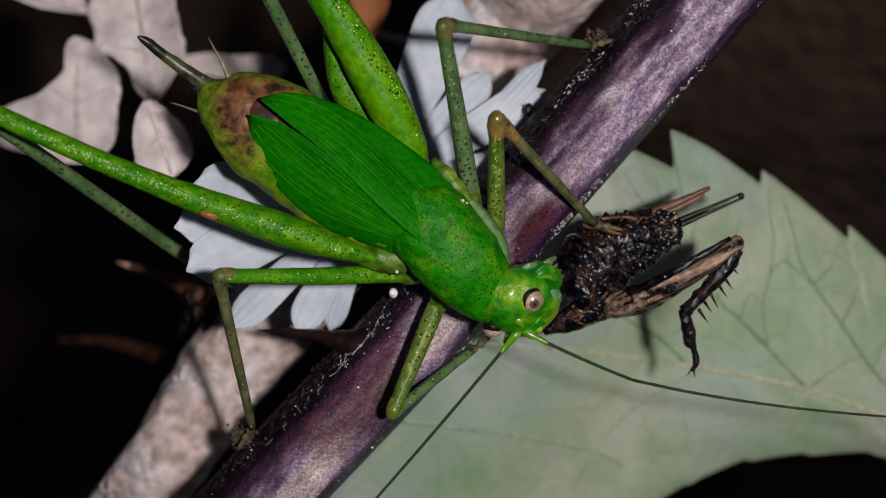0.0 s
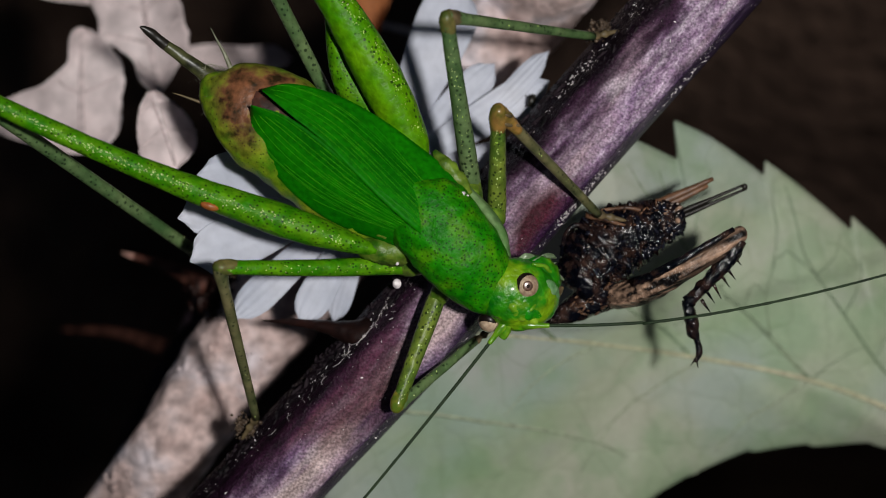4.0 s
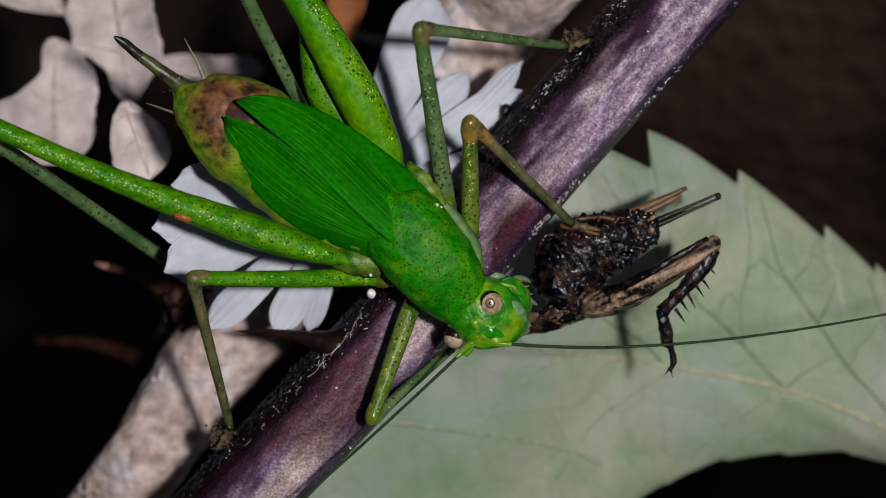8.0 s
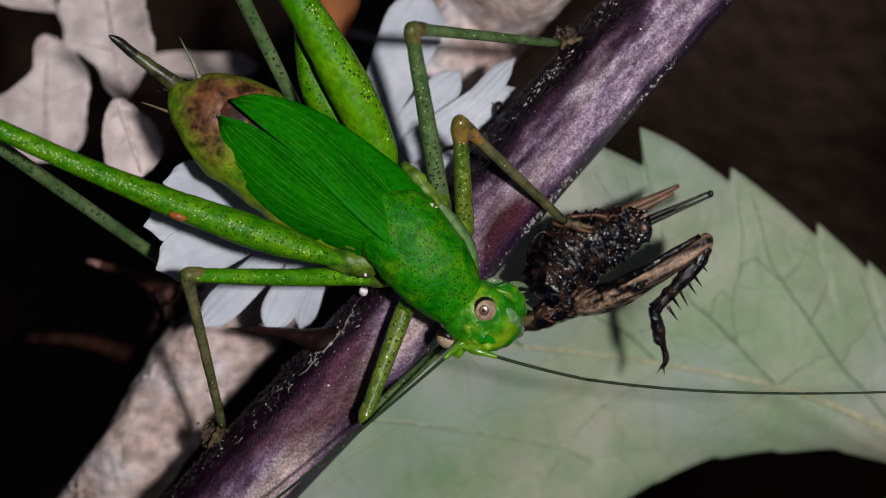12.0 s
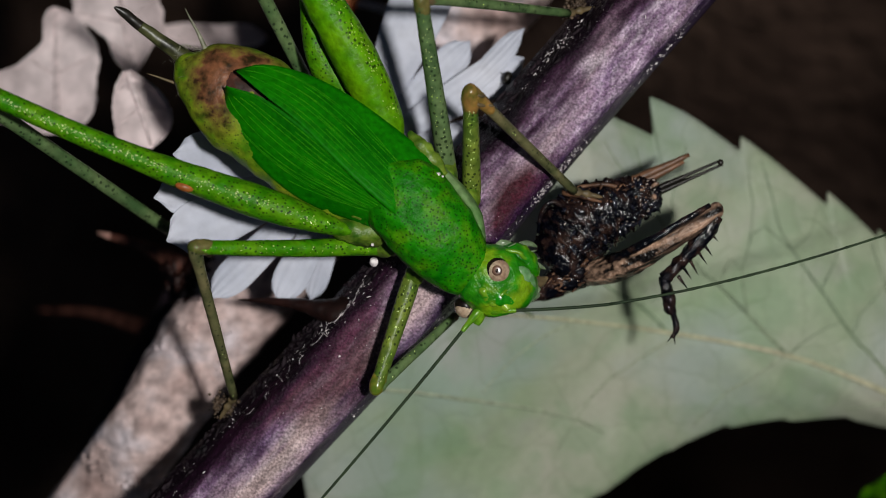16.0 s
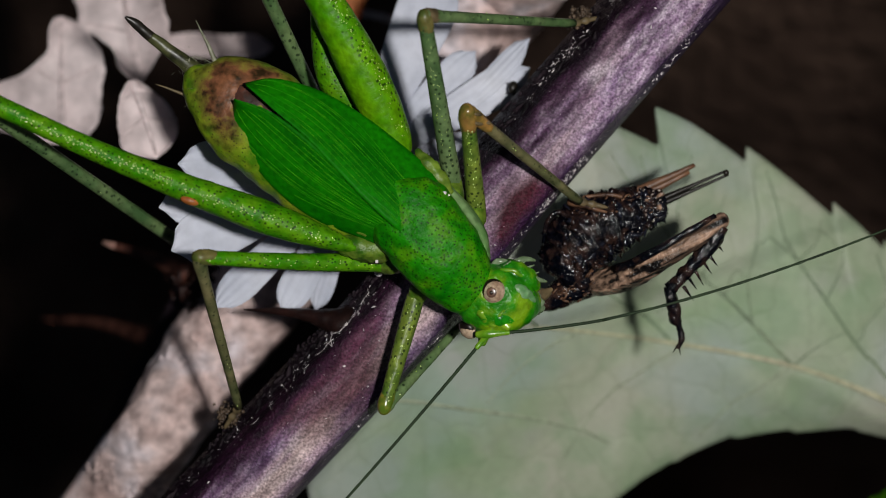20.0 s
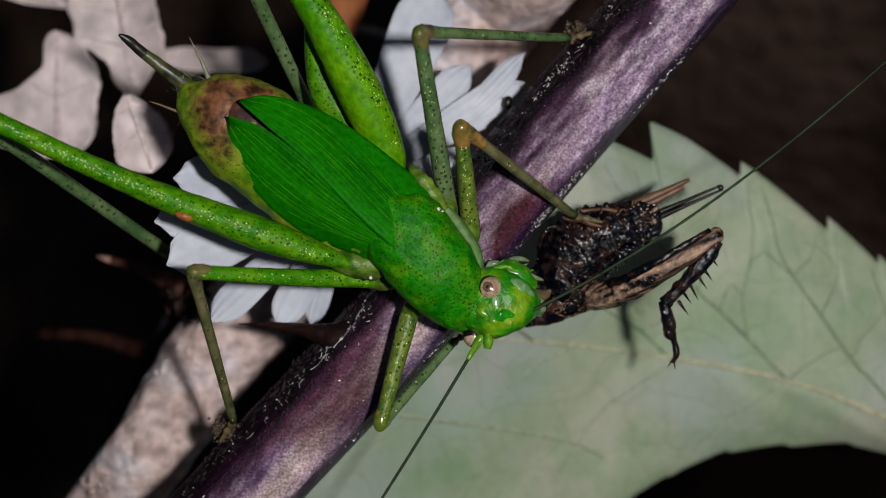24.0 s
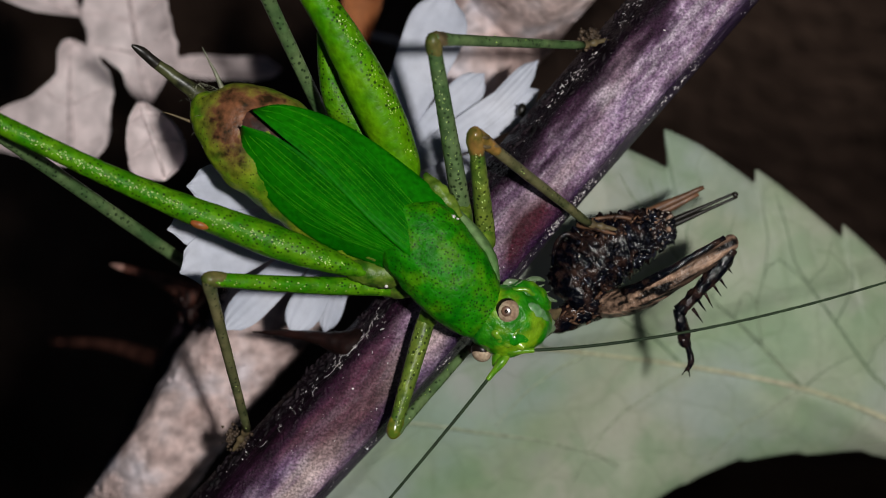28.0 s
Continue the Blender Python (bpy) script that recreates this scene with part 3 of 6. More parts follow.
def cane_point(s, a, lift=0.0):
    """A point on the cane's skin: s runs 0..1 along the middle stretch, a is the angle round it, 90 at the top."""
    k = (4 + s * 3) * 16
    i = int(k)
    c = Vector(CANE_S[i]).lerp(Vector(CANE_S[i + 1]), k - i)
    d = (Vector(CANE_S[i + 2]) - Vector(CANE_S[i - 1])).normalized()
    side = d.cross(Vector((0, 0, 1))).normalized()
    up = side.cross(d)
    r = CANE_R * cane_shape(radians(a), 0) + lift
    return c + side * math.cos(radians(a)) * r + up * math.sin(radians(a)) * r


def build_cane():
    cane = thing("bramble_cane", (-1.74, -3.21, 30), "thick purple bramble cane with sooty crust and pale scales", "plant stem")
    at = CANE[5]
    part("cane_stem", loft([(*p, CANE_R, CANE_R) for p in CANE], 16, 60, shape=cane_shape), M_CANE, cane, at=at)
    rnd = random.Random(4)
    part("pale_droplet", ball((-2.78, -1.73, 31.6), 0.17, 0.2, 0.12), M_SPECK, cane, "pale waxy droplet", at)
    # sooty crust: many flat flakes on the shaded flank
    items = []
    for _ in range(1500):
        k = rnd.uniform(-0.3, 1.3)
        a = rnd.uniform(150 - 30 * k, 184) + rnd.gauss(0, 5)
        r = rnd.uniform(0.02, 0.075) if rnd.random() < 0.85 else rnd.uniform(0.08, 0.15)
        items.append((cane_point(k, a, -0.015), (r * rnd.uniform(1.2, 4), r * rnd.uniform(0.5, 1), r * 0.5), (rnd.uniform(-0.5, 0.5), rnd.uniform(-0.5, 0.5), radians(49) + rnd.gauss(0, 0.4))))
    blobs("crust", items, M_CRUST, cane, "black sooty crust", at)
    items = []
    for _ in range(2300):
        k = rnd.uniform(-0.2, 1.2)
        a = rnd.choice((rnd.uniform(20, 165), rnd.uniform(20, 165), rnd.gauss(24, 9), rnd.gauss(146, 14)))
        if noise.noise(Vector((k * 14, a * 0.045, 3))) < rnd.uniform(-0.25, 0.5):
            continue
        r = rnd.uniform(0.006, 0.019) * (rnd.uniform(1.8, 3.4) if rnd.random() < 0.07 else 1)
        items.append((cane_point(k, a, 0.008), (r * rnd.uniform(0.9, 2.2), r * rnd.uniform(0.6, 1), r * 0.6), (rnd.uniform(-0.3, 0.3), rnd.uniform(-0.3, 0.3), radians(49) + rnd.gauss(0, 0.7))))
    # flaking wax on the flank beside the leaf, and crumbs along the sooty edge
    for k0, a0, wide, count in ((0.69, 22, 9, 120), (0.9, 18, 6, 50), (0.35, 16, 6, 30), (0.98, 158, 9, 60), (0.83, 152, 8, 60), (0.27, 140, 12, 36)):
        for _ in range(count):
            r = rnd.uniform(0.01, 0.035)
            items.append((cane_point(rnd.gauss(k0, 0.035), rnd.gauss(a0, wide), 0.008), (r * rnd.uniform(1, 4), r * rnd.uniform(0.4, 0.8), r * 0.5), (rnd.uniform(-0.3, 0.3), rnd.uniform(-0.3, 0.3), radians(49) + rnd.gauss(0.1, 0.5))))
    blobs("scurf", items, M_SPECK, cane, "tiny pale scales", at)
    # cobweb threads caught on the sooty flank
    bm = bmesh.new()
    for _ in range(44):
        k = rnd.choice((rnd.gauss(0.3, 0.05), rnd.gauss(0.28, 0.06), rnd.gauss(0.13, 0.07), rnd.uniform(0.6, 1.15)))
        a, rows = rnd.gauss(152 if k > 0.5 else 140, 8), []
        turn = rnd.uniform(-22, 22)
        for _step in range(rnd.choice((2, 3, 3, 4, 6))):
            rows.append((*cane_point(k, a, rnd.uniform(0.0, 0.06)), rnd.uniform(0.004, 0.011), rnd.uniform(0.003, 0.008)))
            k += rnd.uniform(-0.002, 0.011)
            a = min(164, max(134, a + turn * 0.35 + rnd.gauss(0, 3)))
        loft(rows, 2, 4, bm=bm)
    tagged(part("cobweb", bm, M_SPECK, cane, at=at), "fine white cobweb threads", kind="stuff")
    # dark thorn on the near flank
    bm = loft([(-3.21, -4.16, 30.2, 1.4, 1.1), (-4.09, -3.84, 30.4, 0.8, 0.9), (-4.98, -3.6, 30.3, 0.4, 0.6), (-5.88, -3.43, 30.1, 0.24, 0.36), (-6.92, -3.31, 29.7, 0.15, 0.2), (-8.24, -3.26, 29.2, 0.02, 0.02)], 8, 18, wobble=0.16, freq=3)
    part("thorn", bm, M_THORN_DARK, cane, "dark red-brown thorn", at)
    # wart where the middle leg holds on
    for k, (p, r) in enumerate((((5.19, 8.18, 30.6), 0.5), ((-8.73, -7.4, 30.6), 0.6))):
        items = []
        for _ in range(300):
            q = Vector(p) + Vector((rnd.gauss(0, 0.22), rnd.gauss(0, 0.2), rnd.gauss(-0.3, 0.14)))
            w = rnd.uniform(0.02, 0.12)
            items.append((q, (w, w, w * 0.8), (rnd.uniform(0, 3), 0, 0)))
        blobs("wart", items, M_WART, cane, "crumbly brown wart", at)
    return cane


build_cane()


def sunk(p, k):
    """The place p moved straight away from the camera, 120 mm above the origin, so its outline in view stays."""
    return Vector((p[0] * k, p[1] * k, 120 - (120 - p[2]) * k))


# ---- living leaf under the cane ----
RIB = [(28.08, -11.93, 18.5), (23.18, -9.76, 20.1), (15.84, -6.42, 21.1), (9.18, -4.98, 21.5), (1.82, -4.09, 23.6), (-4.37, -3.78, 24.2)]
RIB_S = spline(RIB, 20)


def rib_at(u):
    k = u * (len(RIB_S) - 1)
    i = min(int(k), len(RIB_S) - 2)
    return Vector(RIB_S[i]).lerp(Vector(RIB_S[i + 1]), k - i)


def upper_width(u):
    return float(np.interp(u, (0, 0.05, 0.1, 0.15, 0.2, 0.25, 0.3, 0.4, 0.5, 0.55, 0.6, 0.65, 0.7, 0.8, 0.9, 1), (0.1, 0.9, 3.5, 5.0, 6.1, 7.0, 7.7, 8.8, 9.7, 9.9, 9.6, 8.1, 6.4, 3.9, 1.8, 0.3)))


def lower_width(u):
    return float(np.interp(u, (0, 0.1, 0.2, 0.3, 0.35, 0.4, 0.5, 0.55, 0.6, 0.65, 0.7, 0.8, 0.9, 0.95, 1), (0.2, 0.5, 0.7, 1.2, 1.5, 2.2, 3.3, 4.2, 5.4, 7.0, 8.7, 10.5, 10.5, 9.0, 5.0)))


TOOTH_TIPS = (0.04, 0.08, 0.13, 0.182, 0.235, 0.286, 0.338, 0.433, 0.545, 0.67, 0.75, 0.83, 0.91, 0.975)


def edge_tooth(u):
    """How far the edge falls short of its envelope: nothing at a tip, most just past it."""
    last = 0.0
    for k, t in enumerate(TOOTH_TIPS):
        if u <= t:
            f = (u - last) / (t - last)
            deep = 1.75 if k == 9 else 0.75 if k in (7, 8) else 0.5
            return deep * (1 - f) ** 1.3 if f > 0.05 else deep * f / 0.05
        last = t
    return 0.3


def teeth(u, count, size):
    k = u * count
    f = k - math.floor(k)
    return size * (f / 0.86 if f < 0.86 else (1 - f) / 0.14)


def leaf_fall(p):
    """How far the blade hangs below the cane's underside at p."""
    away = max(0.0, p.x - 0.85 * p.y - 3.0)
    return 0.3 * min(away, 9.0) + 0.05 * max(0.0, away - 9.0)


def leaf_point(u, v):
    """u along the midrib from the stalk, v -1..1 across."""
    c = rib_at(u)
    lean = Vector((-0.24, 1, 0)).normalized()
    if v >= 0:
        w = 1.025 * max(0.05, upper_width(u) - edge_tooth(u) * min(1, 8 * u))
        off = lean * w * v
        z = -0.5 * v * v + 0.55 * math.sin(3.0 * v)
    else:
        w = 1.07 * lower_width(u) + teeth(u, 14, 0.12) * min(1, 6 * u * (1 - u))
        off = Vector((-0.12 - 0.32 * max(0.0, u - 0.6), -1, 0)).normalized() * w * -v
        z = -2.2 * v * v
    p = c + off
    p.z += z * 0.6 + leaf_fall(c) - leaf_fall(p) + 0.16 * noise.noise(Vector((p.x, p.y, 0)) * 0.35)
    # the blade swells between its side veins
    p.z += 0.07 * math.cos((u * 9.2 + abs(v) * 1.55) * 2 * math.pi) * min(1, 3 * abs(v)) * (1 - abs(v))
    p += Vector((-0.45, 0.25, 4.9))
    # blade pushed back along the camera's sight lines to fit its view
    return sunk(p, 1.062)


def build_leaf():
    at = (9.1, -4.9, 20.5)
    leaf = thing("bramble_leaf", at, "pale grey-green toothed bramble leaf under the cane", "leaf")
    part("blade", sheet(lambda u, v: leaf_point(u, 2 * v - 1), 420, 40, 0.12), M_LEAF, leaf, at=at)
    part("midrib", loft([(*(leaf_point(u, 0.0) + Vector((0, 0, -0.01))), 0.19 - 0.15 * u, 0.1 - 0.055 * u) for u in np.linspace(0, 0.99, 24)], 2, 8), M_VEIN, leaf, "pale raised midrib", at)

    def vein(name, way, wide, material, high=0.45):
        """way: places on the blade as (share of the midrib, share across)."""
        line = spline(way, 7)
        rows = [(*(leaf_point(u, v) + Vector((0, 0, 0.004))), wide * (1 - 0.6 * k / len(line)), wide * high * (1 - 0.4 * k / len(line))) for k, (u, v) in enumerate(line)]
        part(name, loft(rows, 1, 6), material, leaf, at=at)

    for way in (((0.438, 0), (0.478, 0.15), (0.508, 0.25), (0.53, 0.312), (0.56, 0.513), (0.573, 0.638), (0.578, 0.9)),
                ((0.295, 0), (0.318, 0.113), (0.352, 0.263), (0.378, 0.425), (0.4, 0.55), (0.41, 0.638), (0.41, 0.8), (0.413, 0.94)),
                ((0.588, 0), (0.615, 0.113), (0.652, 0.22), (0.677, 0.45), (0.69, 0.8)),
                ((0.16, 0), (0.2, 0.2), (0.255, 0.4), (0.292, 0.62), (0.3, 0.9)), ((0.06, 0), (0.11, 0.25), (0.16, 0.5), (0.19, 0.9)), ((0.74, 0), (0.78, 0.3), (0.8, 0.8))):
        vein("side_vein", way, 0.085, M_VEIN_DARK)
    for way in (((0.44, -0.02), (0.475, -0.362), (0.505, -0.562), (0.54, -0.85)), ((0.578, -0.03), (0.61, -0.162), (0.633, -0.25), (0.662, -0.375), (0.69, -0.6)),
                ((0.7, -0.02), (0.725, -0.08), (0.755, -0.18), (0.78, -0.3)), ((0.3, -0.05), (0.33, -0.4), (0.36, -0.8))):
        vein("side_vein", way, 0.06, M_VEIN_SOFT)
    vein("side_vein", ((0.93, -0.29), (0.888, -0.3), (0.83, -0.312), (0.777, -0.337), (0.715, -0.4), (0.677, -0.475), (0.645, -0.613)), 0.11, M_VEIN_SOFT)
    for way in (((0.376, 0.425), (0.355, 0.613), (0.34, 0.788), (0.335, 0.92)), ((0.4, 0.55), (0.372, 0.725), (0.357, 0.91)), ((0.479, 0.163), (0.473, 0.35), (0.458, 0.488), (0.44, 0.7), (0.43, 0.9)),
                ((0.508, 0.25), (0.485, 0.39), (0.473, 0.35)), ((0.352, 0.263), (0.315, 0.525), (0.288, 0.763)), ((0.56, 0.513), (0.535, 0.66), (0.51, 0.85)), ((0.53, 0.32), (0.5, 0.55), (0.475, 0.75)),
                ((0.573, 0.638), (0.6, 0.75), (0.615, 0.9)), ((0.4, 0.55), (0.44, 0.6), (0.458, 0.488)), ((0.438, 0.0), (0.395, 0.16), (0.36, 0.3)), ((0.34, 0.788), (0.36, 0.83), (0.38, 0.77)), ((0.615, 0.113), (0.58, 0.2), (0.55, 0.42))):
        vein("fine_vein", way, 0.04, M_VEIN_DARK)
    part("leaf_stalk", loft([(28.3, -12, 21, 0.3, 0.3), (36, -15, 15, 0.35, 0.35), (55.31, -19.63, -10, 0.4, 0.4), (86.45, -31.37, -150, 0.5, 0.5), (112, -36, -430, 0.6, 0.6)], 6, 8), M_STALK, leaf, at=at)


build_leaf()

# ---- dead cane and its dry leaves ----
def dry_leaf(parent, at, base, tip, profile, name="dry_leaf", curl=0.8, seed=1, material=None, veins=3):
    """profile: rows of (share of the length, half width on one side, on the other)."""
    a, b = Vector(base), Vector(tip)
    along = b - a
    side = Vector((-along.y, along.x, 0)).normalized()
    wide = spline(profile, 8)

    def point(u, v):
        v = 2 * v - 1
        w = float(np.interp(u, wide[:, 0], wide[:, 1 if v > 0 else 2]))
        w *= 1 + 0.05 * noise.noise(Vector((u * 17, seed + 5, math.copysign(1, v))))
        p = a + along * u + side * w * v
        p.z += curl * (v * v - 0.3) + 0.9 * noise.noise(Vector((p.x * 0.25, p.y * 0.25, seed)))
        return p
    ob = part(name, sheet(point, 36, 14, 0.15), material or M_DRY, parent, at=at)
    if veins:
        part("dry_midrib", loft([(*(point(u, 0.5) + Vector((0, 0, 0.04))), 0.16 - 0.1 * u, 0.12 - 0.06 * u) for u in np.linspace(0.02, 0.96, 8)], 2, 6), M_DRY_VEIN, ob, at=at).matrix_parent_inverse = Matrix()
    for k in range(veins):
        for sgn in (0.46, -0.46):
            u0 = 0.1 + 0.75 * k / veins
            row = [(*(point(u0 + 0.14 * f, 0.5 + sgn * f) + Vector((0, 0, 0.02))), 0.07 - 0.04 * f, 0.05) for f in (0, 0.33, 0.66, 0.95)]
            part("dry_vein", loft(row, 2, 5), M_DRY_VEIN, ob, at=at)
    return ob


def build_dead_cane():
    dead = thing("dead_cane", (-10.83, -5.34, 17), "dead pinkish-grey bramble cane with rough flaky bark", "plant stem")
    at = (-10.83, -5.34, 17)
    rows = [(-112, -120, -190, 2, 2), (-67.88, -72.96, -75, 2, 2), (-24.35, -23.63, 10, 2, 2), (-13.17, -9.83, 25, 1.7, 1.8), (-10.66, -6.19, 25.2, 1.85, 1.8), (-9.21, -4.25, 25.2, 1.95, 1.8), (-4.23, 1.89, 24.6, 2.1, 1.9), (1.45, 9.31, 24, 2.4, 1.95), (9.32, 19.36, 20, 2.5, 2), (44.29, 69.67, -75, 2.4, 2)]
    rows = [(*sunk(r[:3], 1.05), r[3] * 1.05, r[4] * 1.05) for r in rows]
    part("dead_stem", loft(rows, 22, 30, wobble=0.1, freq=0.8, shape=lambda a, t: 1 + 0.03 * math.sin(7 * a + 9 * t)), M_DEAD, dead, at=at)
    rnd = random.Random(9)
    items = []
    for _ in range(1500):
        i = rnd.choice((3, 4, 6, 6))
        p = Vector(rows[i][:3]).lerp(Vector(rows[i + 1][:3]), rnd.uniform(-0.3, 1.1))
        a = rnd.uniform(0.6, 2.5)
        d = Vector((0.62, 0.78, 0))
        q = p + d.cross(Vector((0, 0, 1))) * math.cos(a) * 2.0 + Vector((0, 0, 1)) * math.sin(a) * 1.93
        r = rnd.uniform(0.03, 0.1) if rnd.random() < 0.85 else rnd.uniform(0.1, 0.3)
        items.append((q, (r, r * rnd.uniform(0.5, 1.5), r * 0.14), (rnd.uniform(-0.6, 0.6), rnd.uniform(-0.6, 0.6), rnd.uniform(0, 3))))
    blobs("flaky_bark", items, M_DEAD, dead, "flaky pinkish bark", at)
    dry_leaf(dead, at, (-17.05, 3.71, 19.50), (-17.17, 9.35, 19.50), ((0, 0.62, 0.87), (0.18, 3.74, 1.64), (0.4, 3.74, 1.79), (0.54, 1.75, 1.95), (0.6, 1.30, 1.96), (0.72, 0.55, 1.79), (0.88, 0.5, 1.12), (0.97, 0.3, 0.5), (1, 0.05, 0.10)), seed=2, curl=0.5, veins=2)
    dry_leaf(dead, at, (-13.72, 6.49, 19.00), (-14.88, 12.55, 19.00), ((0, 0.30, 0.20), (0.12, 0.76, 0.86), (0.25, 0.86, 1.60), (0.33, 1.26, 1.80), (0.38, 1.56, 1.80), (0.44, 2.16, 1.76), (0.58, 2.10, 1.73), (0.74, 2.23, 1.67), (0.9, 1.50, 1.26), (1, 0.10, 0.10)), seed=7, curl=0.5, veins=3)
    dry_leaf(dead, at, (-13.19, 6.15, 25.00), (-12.20, 2.90, 25.00), ((0, 0.14, 0.14), (0.15, 0.57, 0.66), (0.38, 1.08, 1.04), (0.62, 1.27, 1.21), (0.8, 1.11, 1.21), (0.93, 0.61, 0.66), (1, 0.10, 0.10)), seed=11, curl=0.4, veins=2)
    dry_leaf(dead, at, (-13.25, 8.54, 14.00), (-8.25, 8.38, 14.00), ((0, 0.32, 0.32), (0.25, 0.57, 0.53), (0.55, 0.53, 0.53), (0.8, 0.63, 0.53), (0.93, 0.32, 0.37), (1, 0.08, 0.08)), seed=13, curl=0.3, veins=1)
    dry_leaf(dead, at, (-21.14, 12.54, 19.00), (-16.67, 10.39, 19.00), ((0, 0.51, 0.75), (0.3, 1.51, 0.85), (0.6, 1.25, 0.75), (0.82, 0.80, 0.40), (1, 0.07, 0.07)), seed=17, curl=0.3, veins=1)
    dry_leaf(dead, at, (-5.00, 8.41, 15.00), (-3.96, 13.30, 15.00), ((0, 0.13, 0.13), (0.2, 0.52, 0.57), (0.5, 0.88, 0.78), (0.8, 0.88, 0.78), (1, 0.26, 0.26)), seed=19, curl=0.4, veins=0, name="orange_leaf", material=M_ORANGE)
    part("dry_twig", loft([(-0.36, 7.76, 16, 0.25, 0.25), (-2.54, 9.76, 11, 0.2, 0.2), (-4.49, 10.44, 9.5, 0.15, 0.15)], 6, 8), M_DRY_VEIN, dead, at=at)


build_dead_cane()

# ---- thin thorny twig in the dark ----
def build_twig():
    twig = thing("thorny_twig", (-11.03, -2.16, 22), "thin dark thorny twig in deep shade", "plant stem")
    at = (-11.03, -2.16, 22)
    rows = [(-6.48, 2.72, 21, 0.5, 0.5), (-10.91, -2.16, 22, 0.55, 0.55), (-12.62, -4.93, 20, 0.6, 0.6), (-16.2, -9.79, 10, 0.7, 0.7), (-34.46, -29.47, -72, 0.8, 0.8), (-52, -46, -160, 0.8, 0.8)]
    # near-black stem colour stands in for the shade it lies in
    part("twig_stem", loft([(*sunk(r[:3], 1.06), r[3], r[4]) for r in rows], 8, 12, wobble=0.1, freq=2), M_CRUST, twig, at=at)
    for base, mid_, tip in (((-11.21, -2.05, 21.5), (-13.36, -1.21, 20), (-15.35, -0.62, 19.5)), ((-13.38, -5.13, 16), (-17.17, -4.6, 9), (-21.15, -4.67, 3))):
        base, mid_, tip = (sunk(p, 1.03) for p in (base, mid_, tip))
        part("thorn", loft([(*base, 0.5, 0.45), (*mid_, 0.26, 0.22), (*Vector(mid_).lerp(Vector(tip), 0.72), 0.13, 0.1)], 6, 12, wobble=0.12, freq=2), M_THORN, twig, "red-brown thorn", at)
        part("thorn_tip", loft([(*Vector(mid_).lerp(Vector(tip), 0.7), 0.14, 0.11), (*tip, 0.03, 0.03)], 4, 10), M_THORN_TIP if base[2] > 16 else M_THORN, twig, "pale thorn tip", at)

    # dark flakes added where shadow and a dark knot darken the dead cane
    rnd = random.Random(41)
    items = []
    for _ in range(170):
        p = Vector((-10.6, -3.1, 20.6)) + Vector((rnd.gauss(0, 0.75), rnd.gauss(0, 0.5), rnd.gauss(0, 0.45)))
        w = rnd.uniform(0.08, 0.32)
        items.append((p, (w * 1.8, w * rnd.uniform(0.3, 0.7), w * 0.25), (rnd.uniform(-1, 1), rnd.uniform(-1, 1), rnd.uniform(0, 3))))
    blobs("shade_flakes", items, M_THORN_DARK, twig, "dark flakes added for shadow and a dark knot by the thorn", at)


build_twig()

# ---- white flower under the insect ----
def build_flower():
    c = Vector((-3.63, 2.42, 28))
    flower = thing("white_flower", c, "white daisy-like flower with narrow notched petals", "flower")
    part("flower_disc", ball(c + Vector((0, 0, -0.2)), 2.0, 2.0, 0.9), M_DISC, flower, at=c)
    part("flower_stalk", loft([(*(c + Vector((0, 0, -0.6))), 0.6, 0.6), (c.x + 1, c.y - 1, 0, 0.5, 0.5), (c.x + 3, c.y - 2, -72, 0.6, 0.6)], 6, 10), M_STALK, flower, at=c)
    tips = ((-11.23, 0.78, 32.2, 1), (-10.52, 2.47, 31.8, 0.95), (-10.76, -0.9, 31.8, 1.1), (-9.31, -3.18, 30.2, 0.72), (-6.68, -3.38, 29.6, 0.72), (-5.51, -3.39, 27, 0.5),
            (-8.75, 3.69, 30.4, 0.7), (-7.05, 4.62, 29.5, 0.7), (-0.3, 10.4, 26.7, 1.25), (1.05, 7.15, 27.1, 0.7), (3.25, 7.65, 27.3, 0.5), (3.25, 6.45, 27.1, 0.85), (2.45, 3.49, 26.7, 0.8), (2.23, 1.42, 26.3, 0.8), (0.37, -2.3, 26.3, 0.8))
    rnd = random.Random(3)
    for k, (x, y, z, w) in enumerate(tips):
        tip = Vector((x, y, z))
        d = tip - c
        side = Vector((-d.y, d.x, 0)).normalized()
        bend, roll = rnd.uniform(-0.4, 0.3), rnd.uniform(-0.2, 0.2)
        level = 0.13 * (k % 3)

        def point(u, v, d=d, side=side, bend=bend, roll=roll, w=w, level=level, tip=tip, k=k):
            v = 2 * v - 1
            notch = -0.02 * v * v * u ** 6
            hw = w * (0.35 + 0.65 * math.sin(min(1, u * 1.12) * math.pi / 2)) * math.sqrt(max(0.02, 1 - max(0, (u - 0.78) / 0.22) ** 2))
            p = c + d * (0.16 + 0.84 * u + notch) + side * (hw * v - (0.5 * math.sin(u * math.pi) if k == 10 else 0))
            p.z += level + bend * math.sin(u * 3) + roll * v * w - 0.16 * v * v * w + 0.016 * math.cos(v * 13 + k) * u
            return p
        part("petal", sheet(point, 18, 26, 0.06), M_PETAL, flower, at=c)


build_flower()

